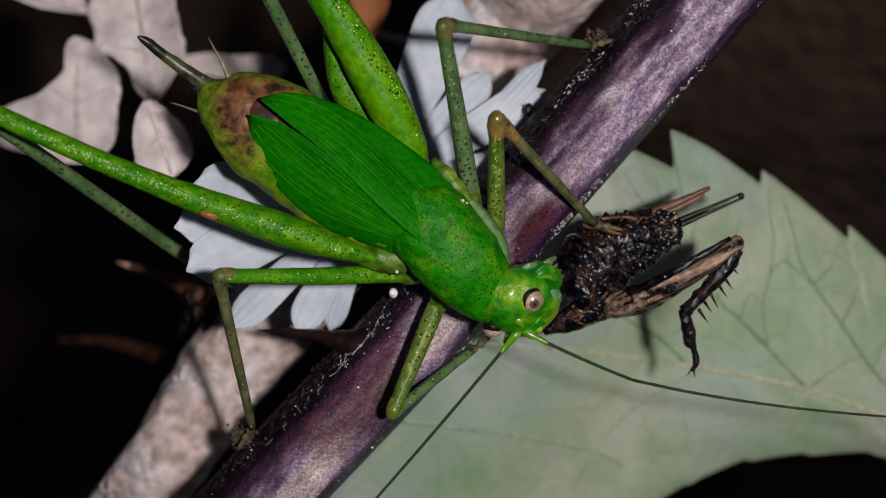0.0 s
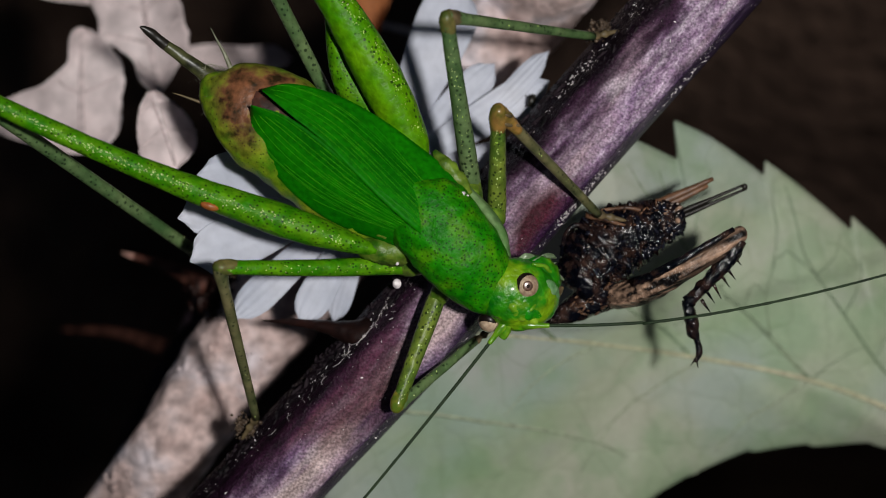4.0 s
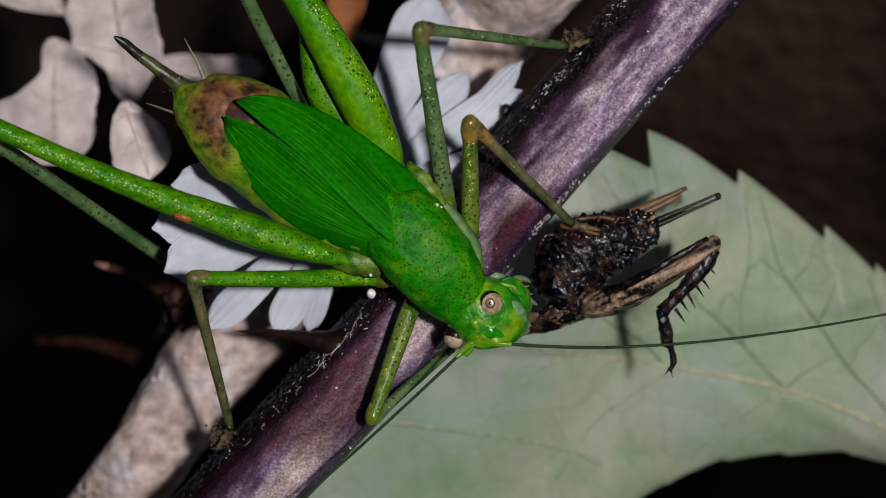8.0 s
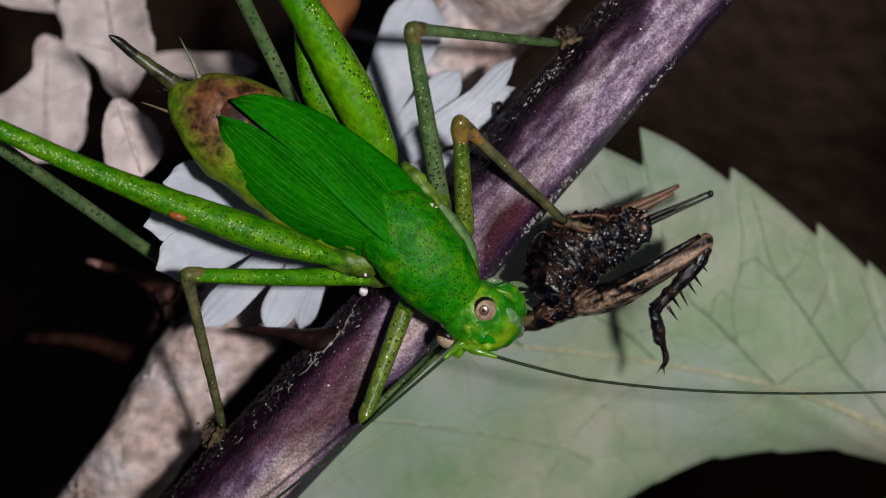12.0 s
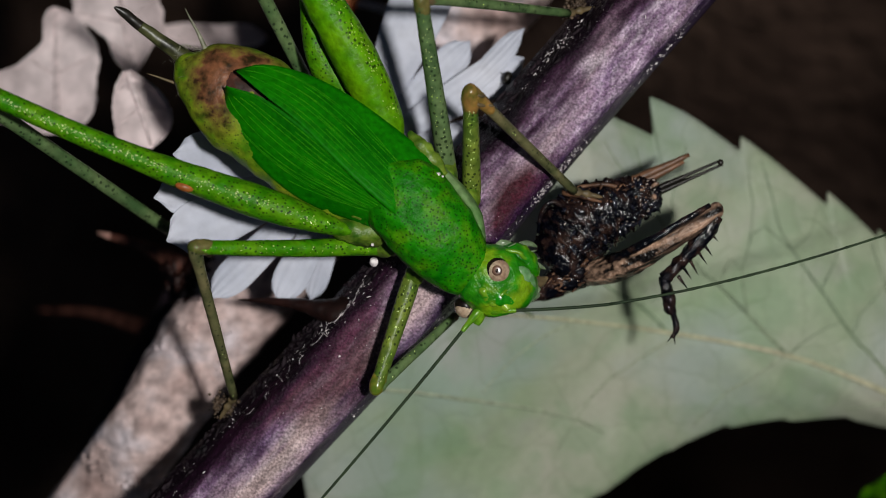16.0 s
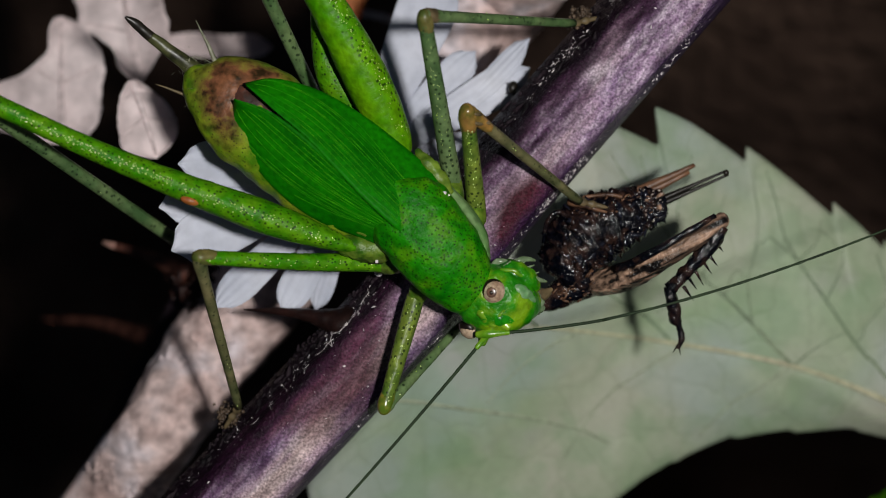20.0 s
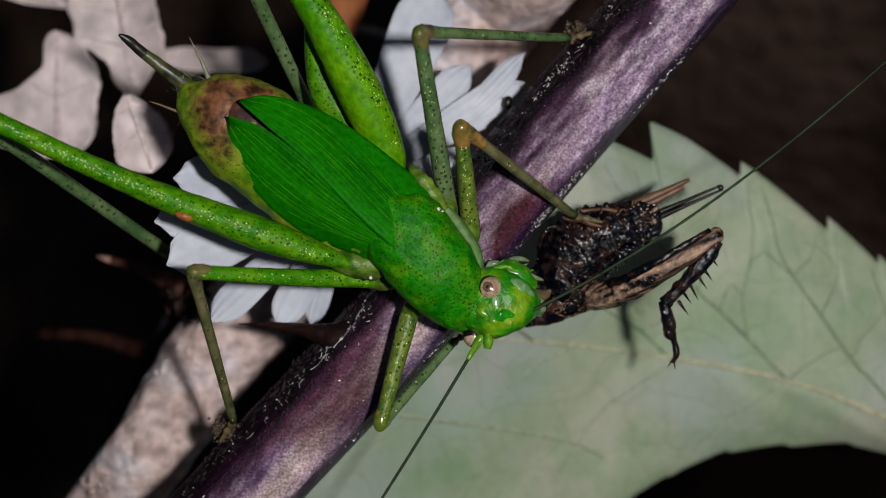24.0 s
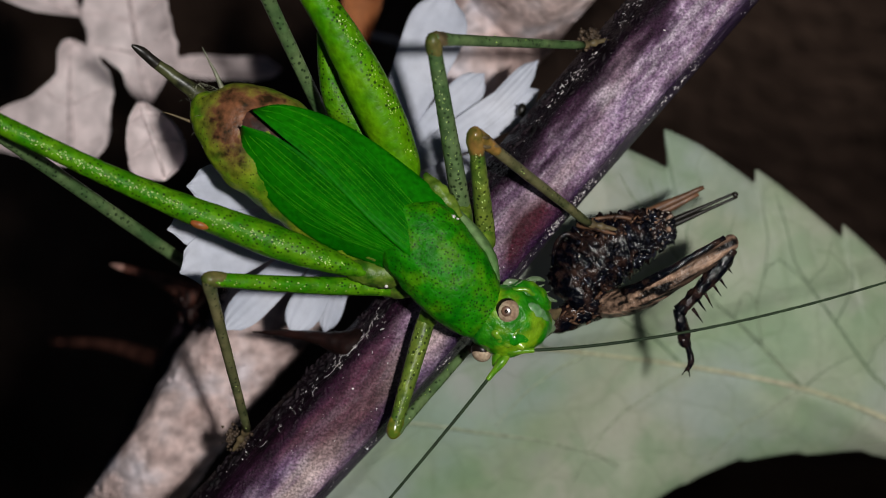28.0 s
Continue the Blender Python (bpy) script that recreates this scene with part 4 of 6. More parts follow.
# ---- tiny dark bug on a petal, and a grass blade at the leaf's far side ----
def build_small():
    at = (2.67, 5.68, 28)
    bug = thing("tiny_bug", at, "tiny blue-black bug on a white petal", "insect")
    part("bug_body", ball((2.52, 5.6, 28.1), 0.18, 0.28, 0.16, Euler((0, 0, -0.3)).to_matrix(), u=12, v=8), M_BLACK, bug, at=at)
    part("bug_body", ball((2.6, 5.2, 28), 0.14, 0.2, 0.12, u=10, v=7), M_BLACK, bug, at=at)
    for a, b in (((2.48, 5.5, 28.1), (2.22, 5.35, 27.6)), ((2.64, 5.42, 28.1), (2.88, 5.2, 27.6)), ((2.45, 5.7, 28.1), (2.26, 5.84, 27.6)), ((2.64, 5.65, 28.1), (2.86, 5.62, 27.6))):
        part("bug_leg", cone(a, b, 0.035, tip=0.012), M_BLACK, bug, at=at)
    at = (21.31, -12.96, 12)
    grass = thing("grass_blade", at, "bright green grass blade below the leaf", "grass")
    row = [(36, -60, -430, 0.5, 0.06), (28.37, -38.51, -72, 0.5, 0.06), (21.3, -16.63, 0, 0.6, 0.06), (20.83, -12.96, 12, 0.55, 0.06), (23.55, -10.75, 14, 0.3, 0.05), (27.21, -9.61, 12, 0.02, 0.02)]
    part("grass_leaf", loft(row, 8, 10), M_FEMUR, grass, at=at)


build_small()

# ---- prey: a dark brown cricket held at the cane's edge ----
def build_prey():
    at = (5.74, -0.65, 29.5)
    prey = thing("dead_cricket", at, "half-eaten dark brown cricket lying on the leaf", "insect")
    axis = [(4.3, -2.0, 29.6, 0.7, 0.8), (4.65, -1.2, 29.7, 1.1, 1.2), (5.15, -0.55, 29.8, 1.35, 1.35), (5.84, -0.04, 29.8, 1.33, 1.3), (6.58, 0.29, 29.7, 1.15, 1.15), (7.26, 0.61, 29.6, 0.9, 0.95), (7.88, 0.83, 29.5, 0.68, 0.75), (8.45, 0.99, 29.4, 0.45, 0.5)]
    s = spline(axis, 4)
    for k in range(7):
        seg = s[k * 4:k * 4 + 6]
        rows = [(*r[:3], r[3] * f, r[4] * f) for r, f in zip(seg, (0.9, 1.03, 1.06, 1.05, 1.0, 0.9))]
        part("body_segment", loft(rows, 3, 28, wobble=0.3, freq=4.2), M_PREY, prey, at=at)
    part("head_shield", loft([(5.74, -2.22, 29.5, 0.5, 0.6), (4.95, -2.4, 29.7, 0.62, 0.75), (4.06, -2.82, 29.6, 0.5, 0.6), (3.17, -3.31, 29.3, 0.14, 0.25)], 6, 22, wobble=0.2, freq=2.5), M_PREY, prey, "brown crumpled head shield", at)
    part("shoulder", loft([(3.96, -0.65, 29.2, 0.35, 0.4), (4.49, -1.32, 30, 0.7, 0.8), (5.04, -1.99, 30, 0.65, 0.7), (5.95, -2.39, 29.8, 0.3, 0.35)], 6, 20, wobble=0.25, freq=3), M_PREY, prey, at=at)
    # hind leg that lies over the leaf
    part("hind_femur", loft([(5.07, -2.33, 29.6, 0.32, 0.4), (6.14, -2.16, 30.33, 0.5, 0.55), (7.19, -1.79, 31.07, 0.5, 0.55), (8.44, -1.07, 31.8, 0.4, 0.45), (9.74, -0.31, 31.9, 0.33, 0.36), (10.57, 0.28, 31.9, 0.26, 0.3)], 6, 18, wobble=0.1, freq=3, shape=lambda a, t: 1 + 0.1 * math.cos(6 * a)), M_PREY_LEG, prey, "ribbed brown hind thigh", at)
    part("femur_ridge", loft([(6.42, -1.74, 31.06, 0.2, 0.2), (7.76, -1.03, 32.03, 0.17, 0.2), (9.15, -0.2, 32.3, 0.14, 0.16), (10.19, 0.41, 32.2, 0.1, 0.12)], 6, 10, wobble=0.3, freq=4), M_PREY, prey, at=at)
    part("knee", ball((10.46, 0.2, 31.9), 0.3, 0.34, 0.3), M_PREY_LEG, prey, at=at)
    bm = loft([(10.5, 0.02, 31.8, 0.26, 0.28), (9.98, -0.81, 31.7, 0.32, 0.3), (9.24, -1.67, 31.5, 0.27, 0.26), (8.53, -2.44, 31.3, 0.26, 0.24)], 8, 16, wobble=0.35, freq=5)
    tibia = part("hind_shin", bm, M_PREY, prey, at=at)
    for a, b in (((9.99, -1.07, 31.6), (10.39, -1.56, 31.2)), ((9.73, -1.29, 31.6), (10.17, -1.87, 31.2)), ((9.44, -1.62, 31.5), (9.85, -2.31, 31.1)), ((9.18, -1.91, 31.4), (9.6, -2.47, 31)), ((9.06, -2.35, 31.3), (9.48, -2.89, 30.9)), ((10.25, -0.63, 31.7), (10.6, -0.99, 31.3))):
        part("spine", cone(a, b, 0.08), M_PREY, tibia, at=at)
    part("foot", loft([(8.49, -2.35, 31.3, 0.2, 0.2), (8.66, -3.06, 31.1, 0.26, 0.22), (8.77, -3.6, 30.9, 0.24, 0.2), (8.93, -3.91, 30.8, 0.13, 0.13), (9.03, -4.41, 30.7, 0.12, 0.12), (8.89, -4.77, 30.6, 0.09, 0.09)], 5, 12, wobble=0.3, freq=5), M_PREY, prey, at=at)
    for b in ((8.7, -4.95, 30.5), (9.01, -5.04, 30.5)):
        part("claw", cone((8.93, -4.63, 30.6), b, 0.05), M_PREY, prey, at=at)
    # folded far hind leg and the paired tail rods
    for a, b, r, m in (((7, 1.19, 29.2), (9.7, 2.43, 29.4), 0.16, M_PREY_PALE), ((7.08, 0.97, 29.1), (9.49, 2.16, 29.3), 0.17, M_PREY_PALE)):
        part("folded_shin", loft([(*a, r * 1.4, r), (*Vector(a).lerp(Vector(b), 0.5), r, r), (*b, r * 0.5, r * 0.5)], 5, 10, wobble=0.2, freq=4), m, prey, "tan folded hind shin", at)
    for a, b in (((8.2, 1.01, 29.6), (10.89, 2.19, 30)), ((8.27, 0.85, 29.6), (10.96, 2.03, 30))):
        part("tail_rod", loft([(*a, 0.14, 0.14), (*Vector(a).lerp(Vector(b), 0.5), 0.08, 0.08), (*b, 0.05, 0.05)], 5, 8), M_BLACK, prey, "slim black tail rod", at)
    part("tail_rod_tip", ball((10.87, 2.1, 30), 0.12, 0.12, 0.09), M_BLACK, prey, at=at)
    rnd = random.Random(6)
    for _ in range(5):
        p = Vector((7.95, 0.92, 29.9)) + Vector((rnd.uniform(-0.5, 0.5), rnd.uniform(-0.4, 0.4), rnd.uniform(0, 0.4)))
        part("tail_plate", ball(p, 0.24, 0.12, 0.16, Euler((0, 0, rnd.uniform(0, 3))).to_matrix(), u=10, v=7), M_PREY_LEG, prey, at=at)
    items = []
    for k in range(170):
        f = rnd.random()
        p = Vector((5.73, -2.57, 29.8)).lerp(Vector((10.44, -0.15, 31.9)), f) + Vector((0, -0.75 * f * (1 - f), 0))
        p += Vector((rnd.gauss(0, 0.06), rnd.gauss(0, 0.07), rnd.gauss(0.15, 0.1)))
        w = rnd.uniform(0.01, 0.035)
        items.append((p, (w, w, w * 0.8), (0, 0, 0)))
    blobs("pale_fringe", items, M_CRUMB, prey, "pale crumbly fringe along the thigh", at)
    # bent fore leg stumps near the cane
    part("fore_leg", loft([(4.8, 0.2, 30.4, 0.12, 0.12), (4.22, 0.57, 30.9, 0.11, 0.11), (3.78, 0.2, 30.8, 0.09, 0.09), (3.64, -0.64, 30.4, 0.07, 0.07)], 6, 8, wobble=0.2), M_PREY, prey, at=at)
    def on_hide(lo, hi, out):
        """A chance place on the torn body's upper side."""
        k = rnd.uniform(lo, hi)
        r = s[int(k)] + (s[int(k) + 1] - s[int(k)]) * (k - int(k))
        a = rnd.uniform(0.1, 3.05)
        return Vector(r[:3]) + Vector((0.5, -0.85, 0)) * math.cos(a) * r[3] * out + Vector((0, 0, 1)) * math.sin(a) * r[4] * out

    # pale specks: crumbs, and glints of the wet hide painted in as colour
    items = []
    for _ in range(340):
        q = on_hide(3, len(s) - 3, 1.05)
        if noise.noise(q * 1.9) < rnd.uniform(-0.3, 0.35):
            continue
        w = rnd.uniform(0.008, 0.03)
        items.append((q, (w, w * rnd.uniform(0.5, 2.6), w * 0.6), (0, rnd.uniform(-1, 1), rnd.uniform(0, 3))))
    # pale crumbs crowd round the tail plates
    for _ in range(90):
        q = Vector((7.75, 0.85, 30.1)) + Vector((rnd.gauss(0, 0.3), rnd.gauss(0, 0.28), rnd.gauss(0.1, 0.15)))
        w = rnd.uniform(0.015, 0.05)
        items.append((q, (w, w * rnd.uniform(0.5, 2), w * 0.6), (0, rnd.uniform(-1, 1), rnd.uniform(0, 3))))
    # wet folds of the opened hide, a blue-black sheen painted into their base colour
    folds = []
    for _ in range(150):
        q = on_hide(1, len(s) - 2.01, 0.97)
        w = rnd.uniform(0.1, 0.24)
        folds.append((q, (w * rnd.uniform(1.0, 2.4), w * rnd.uniform(0.35, 0.7), w * 0.7), (rnd.uniform(-0.7, 0.7), rnd.uniform(-0.7, 0.7), rnd.choice((0.5, 2.0)) + rnd.gauss(0, 0.4))))
    blobs("hide_fold", folds, M_FOLD, prey, "glossy blue-black folds", at)
    lumps = []
    for _ in range(560):
        q = on_hide(1, len(s) - 2.01, 1.0)
        w = rnd.uniform(0.03, 0.1) if rnd.random() < 0.7 else rnd.uniform(0.1, 0.26)
        lumps.append((q, (w * rnd.uniform(0.8, 1.8), w * rnd.uniform(0.3, 0.9), w * 0.6), (rnd.uniform(-1, 1), rnd.uniform(-1, 1), rnd.uniform(0, 3))))
    for _ in range(260):
        q = Vector((3.16, -3.3, 29.5)).lerp(Vector((5.83, -2.21, 29.9)), rnd.random()) + Vector((rnd.uniform(-0.2, 0.2), rnd.uniform(-0.08, 0.45), rnd.uniform(0, 0.5)))
        w = rnd.uniform(0.04, 0.14)
        lumps.append((q, (w, w * rnd.uniform(0.4, 1.2), w * 0.7), (rnd.uniform(-1, 1), rnd.uniform(-1, 1), rnd.uniform(0, 3))))
    shreds = []
    for _ in range(130):
        f = rnd.random()
        if rnd.random() < 0.6:
            q = Vector((4.79, 0.8, 30.6)).lerp(Vector((7.93, 1.09, 30.1)), f) + Vector((0, rnd.gauss(-0.15, 0.25), rnd.gauss(0.2, 0.25)))
        else:
            q = Vector((4.03, -2.76, 30.1)).lerp(Vector((5.69, -2.09, 30.3)), f) + Vector((0, rnd.gauss(0.1, 0.25), rnd.gauss(0.2, 0.15)))
        w = rnd.uniform(0.02, 0.06)
        shreds.append((q, (w * rnd.uniform(2, 5), w, w * 0.7), (0, rnd.uniform(-0.5, 0.5), 0.4 + rnd.gauss(0, 0.5))))
    # limp fore limbs beside the cane
    for rows in ([(4.6, 0.95, 30.7, 0.12, 0.1), (5.4, 0.75, 31.05, 0.1, 0.1), (6.1, 0.55, 31.0, 0.05, 0.05)], [(5.2, 1.15, 30.4, 0.06, 0.06), (6.2, 1.25, 30.5, 0.08, 0.08), (7.0, 1.1, 30.4, 0.06, 0.06)]):
        part("limp_leg", loft(rows, 6, 10, wobble=0.5, freq=5), M_PREY_PALE, prey, "brown limp leg", at)
    blobs("dry_shred", shreds, M_PREY_PALE, prey, "brown dry shreds", at)
    blobs("torn_hide", lumps, M_PREY, prey, "glossy black torn hide", at)
    blobs("torn_tissue", items, M_CRUMB, prey, "pale crumbs and glint specks on the torn body", at)


build_prey()

# ---- bush cricket ----
HOME = (-4.832, 2.394, 33.000)
HEAD_AT = (1.031, -2.655, 35.215)
katydid = thing("bush_cricket", HOME, "bright green black-dotted bush cricket eating on the cane", "insect")


def on_body(name, bm, material, label="", parent=None):
    return part(name, bm, material, parent or katydid, label, HOME)


def build_body():
    spine = [(-9.9, 5.97, 34.3, 0.35, 0.4), (-9.42, 5.58, 34.4, 1, 0.85), (-8.67, 5.17, 34.5, 1.6, 1.2), (-7.57, 4.47, 34.5, 2, 1.42), (-6.34, 3.6, 34.5, 2, 1.5),
             (-5.02, 2.76, 34.5, 2.15, 1.55), (-3.77, 1.93, 34.5, 2.12, 1.58), (-2.5, 1.21, 34.5, 1.72, 1.55), (-1.27, 0.34, 34.5, 1.3, 1.4)]
    on_body("abdomen", loft(spine, 10, 44, 2.15, wobble=0.035, freq=2.2, shape=lambda a, t: 1 + 0.012 * math.sin(t * 52)), M_REAR, "yellow-green abdomen, brown and mottled behind")
    on_body("back_plate", loft([(-9.5, 5.73, 34.7, 0.2, 0.14), (-8.65, 5.36, 35.3, 0.42, 0.2), (-7.71, 4.95, 35.7, 0.5, 0.18), (-6.55, 4.3, 35.9, 0.3, 0.1)], 6, 16, wobble=0.3, freq=3), M_BROWN, "dark brown back plate")
    rnd = random.Random(31)
    rows = spline(spine, 10)
    items = []
    for _ in range(420):
        q = rows[rnd.randrange(2, len(rows) - 8)]
        a = rnd.choice((rnd.uniform(-0.2, 0.5), rnd.uniform(2.6, 3.3)))
        side = Vector((0.57, -0.82, 0)) if math.cos(a) > 0 else Vector((-0.57, 0.82, 0))
        p = Vector(q[:3]) + side * abs(math.cos(a)) * q[3] * 1.03 + Vector((0, 0, math.sin(a) * q[4]))
        items.append((p, (0.009, 0.009, rnd.uniform(0.04, 0.11)), (rnd.uniform(0.6, 1.6), rnd.uniform(-0.5, 0.5), rnd.uniform(0, 6.3))))
    for _ in range(34):
        p = Vector((-9.47, 5.82, 34.9)) + Vector((rnd.gauss(0.1, 0.5), rnd.gauss(0.1, 0.5), rnd.gauss(0, 0.2)))
        items.append((p, (0.006, 0.006, rnd.uniform(0.06, 0.24)), (rnd.uniform(0.8, 1.5), 0, rnd.uniform(-0.4, 2.6))))
    blobs("downy_hair", items, M_FEELER, katydid, "short pale down on the abdomen's sides", HOME)
    # egg-laying blade and tail feelers
    blade = on_body("egg_blade", loft([(-9.55, 5.92, 34.4, 0.36, 0.25), (-10.26, 6.44, 34.5, 0.27, 0.2), (-10.91, 6.92, 34.7, 0.23, 0.16), (-11.32, 7.22, 34.84, 0.21, 0.14)], 8, 14, wobble=0.12, freq=3), M_BLADE, "olive upcurved egg-laying blade")
    on_body("blade_tip", loft([(-11.2, 7.14, 34.8, 0.2, 0.13), (-11.32, 7.22, 34.84, 0.21, 0.14), (-11.52, 7.38, 34.93, 0.2, 0.14), (-11.83, 7.64, 35.1, 0.18, 0.12), (-12.07, 7.8, 35.2, 0.13, 0.1), (-12.22, 7.88, 35.3, 0.05, 0.05)], 6, 14, wobble=0.12, freq=3), M_BLACK, "black blade tip", blade)
    on_body("tail_feeler", loft([(-8.9, 6.35, 34.9, 0.1, 0.1), (-9.14, 6.93, 35.05, 0.07, 0.07), (-9.34, 7.3, 35.2, 0.04, 0.04), (-9.59, 7.82, 35.4, 0.01, 0.01)], 6, 8), M_FEELER, "pale pointed tail feeler")
    on_body("tail_feeler", loft([(-9.75, 5.01, 34.3, 0.09, 0.09), (-10.27, 5.18, 34.4, 0.06, 0.06), (-10.78, 5.36, 34.55, 0.04, 0.04), (-11.12, 5.46, 34.7, 0.01, 0.01)], 6, 8), M_TARSUS, "pale pointed tail feeler")


def build_wing(edge, inner, high, veins, lift):
    es, ins = spline(edge, 10), spline(inner, 10)
    n = len(es) - 1

    def point(u, v):
        k = u * n
        a = min(int(k), n - 1)
        o = Vector(es[a]).lerp(Vector(es[a + 1]), k - a)
        i = Vector(ins[a]).lerp(Vector(ins[a + 1]), k - a)
        p = o.lerp(i, v)
        p.z += high * math.sin(v * math.pi * 0.62) + lift
        return p
    wing = on_body("wing", sheet(point, 40, 16, 0.06), M_WING, "short bright green veined wing")
    for k in range(veins):
        g = (k + 0.35 * math.sin(k * 2.7)) / veins
        v0, vb = 0.05 + 0.9 * g, 0.42 + 0.54 * g
        row = []
        for f in np.linspace(0, 1, 22):
            u = 0.97 - f * 0.92 * (0.75 + 0.25 * math.sin(k * 1.7 + 1))
            v = vb + (v0 - vb) * f ** 1.3
            row.append((*(point(u, v) + Vector((0, 0, 0.006))), 0.005 + 0.006 * f, 0.006 + 0.006 * f))
        on_body("wing_vein", loft(row, 2, 5), M_WING_VEIN, "", wing)


def fleck(p, w):
    """A small ragged crumb of wax."""
    rnd = random.Random(round(p[0] * 100))
    bm = ball(p, w, w * 0.8, w * 0.6, u=9, v=6)
    for v in bm.verts:
        v.co = Vector(p) + (v.co - Vector(p)) * rnd.uniform(0.55, 1.35)
    return bm


def build_thorax():
    on_body("pronotum", loft([(-2.5, 1.8, 34.9, 0.3, 0.9), (-2.32, 1.62, 35.05, 0.85, 1.38), (-2.02, 1.3, 35.1, 1.3, 1.51), (-1.58, 0.88, 35.15, 1.64, 1.56), (-0.93, 0.13, 35.2, 1.64, 1.56), (-0.23, -0.72, 35.1, 1.57, 1.54), (0.32, -1.41, 34.95, 1.37, 1.34), (0.68, -1.88, 34.85, 1.16, 1.14), (0.93, -2.24, 34.7, 0.9, 0.88), (1.14, -2.52, 34.6, 0.6, 0.6)], 8, 48, 2.6, wobble=0.035, freq=2.4), M_GREEN, "green black-dotted saddle-shaped neck shield")
    on_body("pronotum_ridge", loft([(-1.9, 1.0, 36.66, 0.02, 0.02), (-1.4, 0.54, 36.7, 0.04, 0.03), (-1.1, 0.2, 36.72, 0.02, 0.02)], 6, 6), M_WING_VEIN)
    # flank lobes, paler and thin
    on_body("side_lobe", loft([(-0.17, 1.85, 34.4, 0.2, 0.8), (0.59, 0.98, 34.4, 0.26, 1.1), (1.15, 0.13, 34.4, 0.26, 1), (1.4, -0.78, 34.6, 0.16, 0.6)], 6, 16, wobble=0.1, freq=2), M_LOBE, "pale grey-green flank lobe")
    on_body("breast", loft([(-2.54, 0.83, 33.8, 1, 0.9), (-0.98, -0.24, 33.7, 1.15, 1), (0.17, -1.52, 33.8, 0.9, 0.9)], 6, 20), M_ABDOMEN)
    for rows in ([(-1.3, 3.21, 35.3, 0.12, 0.1), (-0.82, 2.66, 35.5, 0.28, 0.2), (-0.38, 2.16, 35.45, 0.25, 0.2), (0.04, 1.66, 35.2, 0.12, 0.1)], [(-3.9, 0.69, 35.35, 0.12, 0.1), (-3.33, 0.44, 35.55, 0.3, 0.2), (-2.77, 0.1, 35.5, 0.3, 0.2), (-2.27, -0.23, 35.2, 0.12, 0.1)]):
        on_body("wing_hinge", loft(rows, 8, 16, wobble=0.45, freq=4.5), M_HINGE, "wrinkled olive wing hinge")
    for p, w in (((-0.66, 1.56, 36.2), 0.07), ((-0.25, 1.62, 36), 0.1), ((-0.08, 1.54, 35.9), 0.06), ((-3.98, -0.15, 35.6), 0.08), ((-2.69, -0.97, 35.2), 0.07)):
        on_body("pale_fleck", fleck(p, w), M_SPECK, "white waxy fleck")
    # the swellings from which the legs spring
    for rows in ([(-4.3, -0.25, 35.0, 0.25, 0.3), (-3.5, -0.42, 35.0, 0.5, 0.6), (-2.7, -0.4, 34.7, 0.62, 0.75), (-2.0, -0.1, 34.4, 0.5, 0.6)],
                 [(-2.9, -1.02, 33.7, 0.32, 0.36), (-2.2, -1.0, 33.9, 0.46, 0.5), (-1.5, -0.7, 34.0, 0.5, 0.55), (-1.0, -0.3, 34.0, 0.4, 0.5)],
                 [(-1.3, -2.4, 33.4, 0.3, 0.3), (-1.0, -1.9, 33.7, 0.45, 0.45), (-0.5, -1.3, 34.0, 0.5, 0.5)],
                 [(0.1, 2.1, 33.8, 0.32, 0.4), (0.0, 1.4, 34.2, 0.5, 0.6), (-0.4, 0.8, 34.4, 0.5, 0.6)], [(1.02, 1.3, 33.8, 0.3, 0.36), (0.9, 0.6, 34.1, 0.45, 0.5), (0.5, 0.0, 34.3, 0.5, 0.5)]):
        on_body("leg_base", loft(rows, 6, 16, wobble=0.25, freq=3.6), M_HINGE, "wrinkled olive leg base")
    on_body("neck", loft([(0.34, -1.63, 34.5, 0.8, 0.7), (0.93, -2.2, 34.5, 0.85, 0.75), (1.4, -2.52, 34.5, 0.7, 0.6)], 5, 16), M_SCAPE, "soft yellow-green neck skin")


build_body()
MIDLINE = [(-5.3, 3.5, 36.5), (-4.11, 2.5, 36.6), (-2.98, 1.57, 36.6), (-1.94, 0.74, 36.4), (-1.43, 0.33, 36.1)]
OVERLAP = [(x - 0.22 * k, y - 0.3 * k, z) for k, (x, y, z) in zip((0.0, 0.4, 0.8, 1, 1), MIDLINE)]
build_wing([(-7.61, 5.51, 36.1), (-6.56, 5.71, 35.7), (-5.01, 5.34, 35.5), (-3.44, 4.53, 35.45), (-1.97, 3.48, 35.45), (-0.88, 2.58, 35.5), (-0.29, 1.8, 35.6)],
           [(-7.56, 5.38, 36.2), (-6.47, 4.46, 36.4), *OVERLAP], 0.42, 14, 0.1)
build_wing([(-8.08, 4.77, 36), (-7.97, 3.68, 35.6), (-7.21, 2.39, 35.5), (-6.06, 1.24, 35.4), (-4.8, 0.44, 35.4), (-3.54, -0.02, 35.4), (-2.6, -0.36, 35.5)],
           [(-7.98, 4.88, 36.2), (-6.68, 4.46, 36.35), *MIDLINE], 0.42, 16, 0.04)
build_thorax()

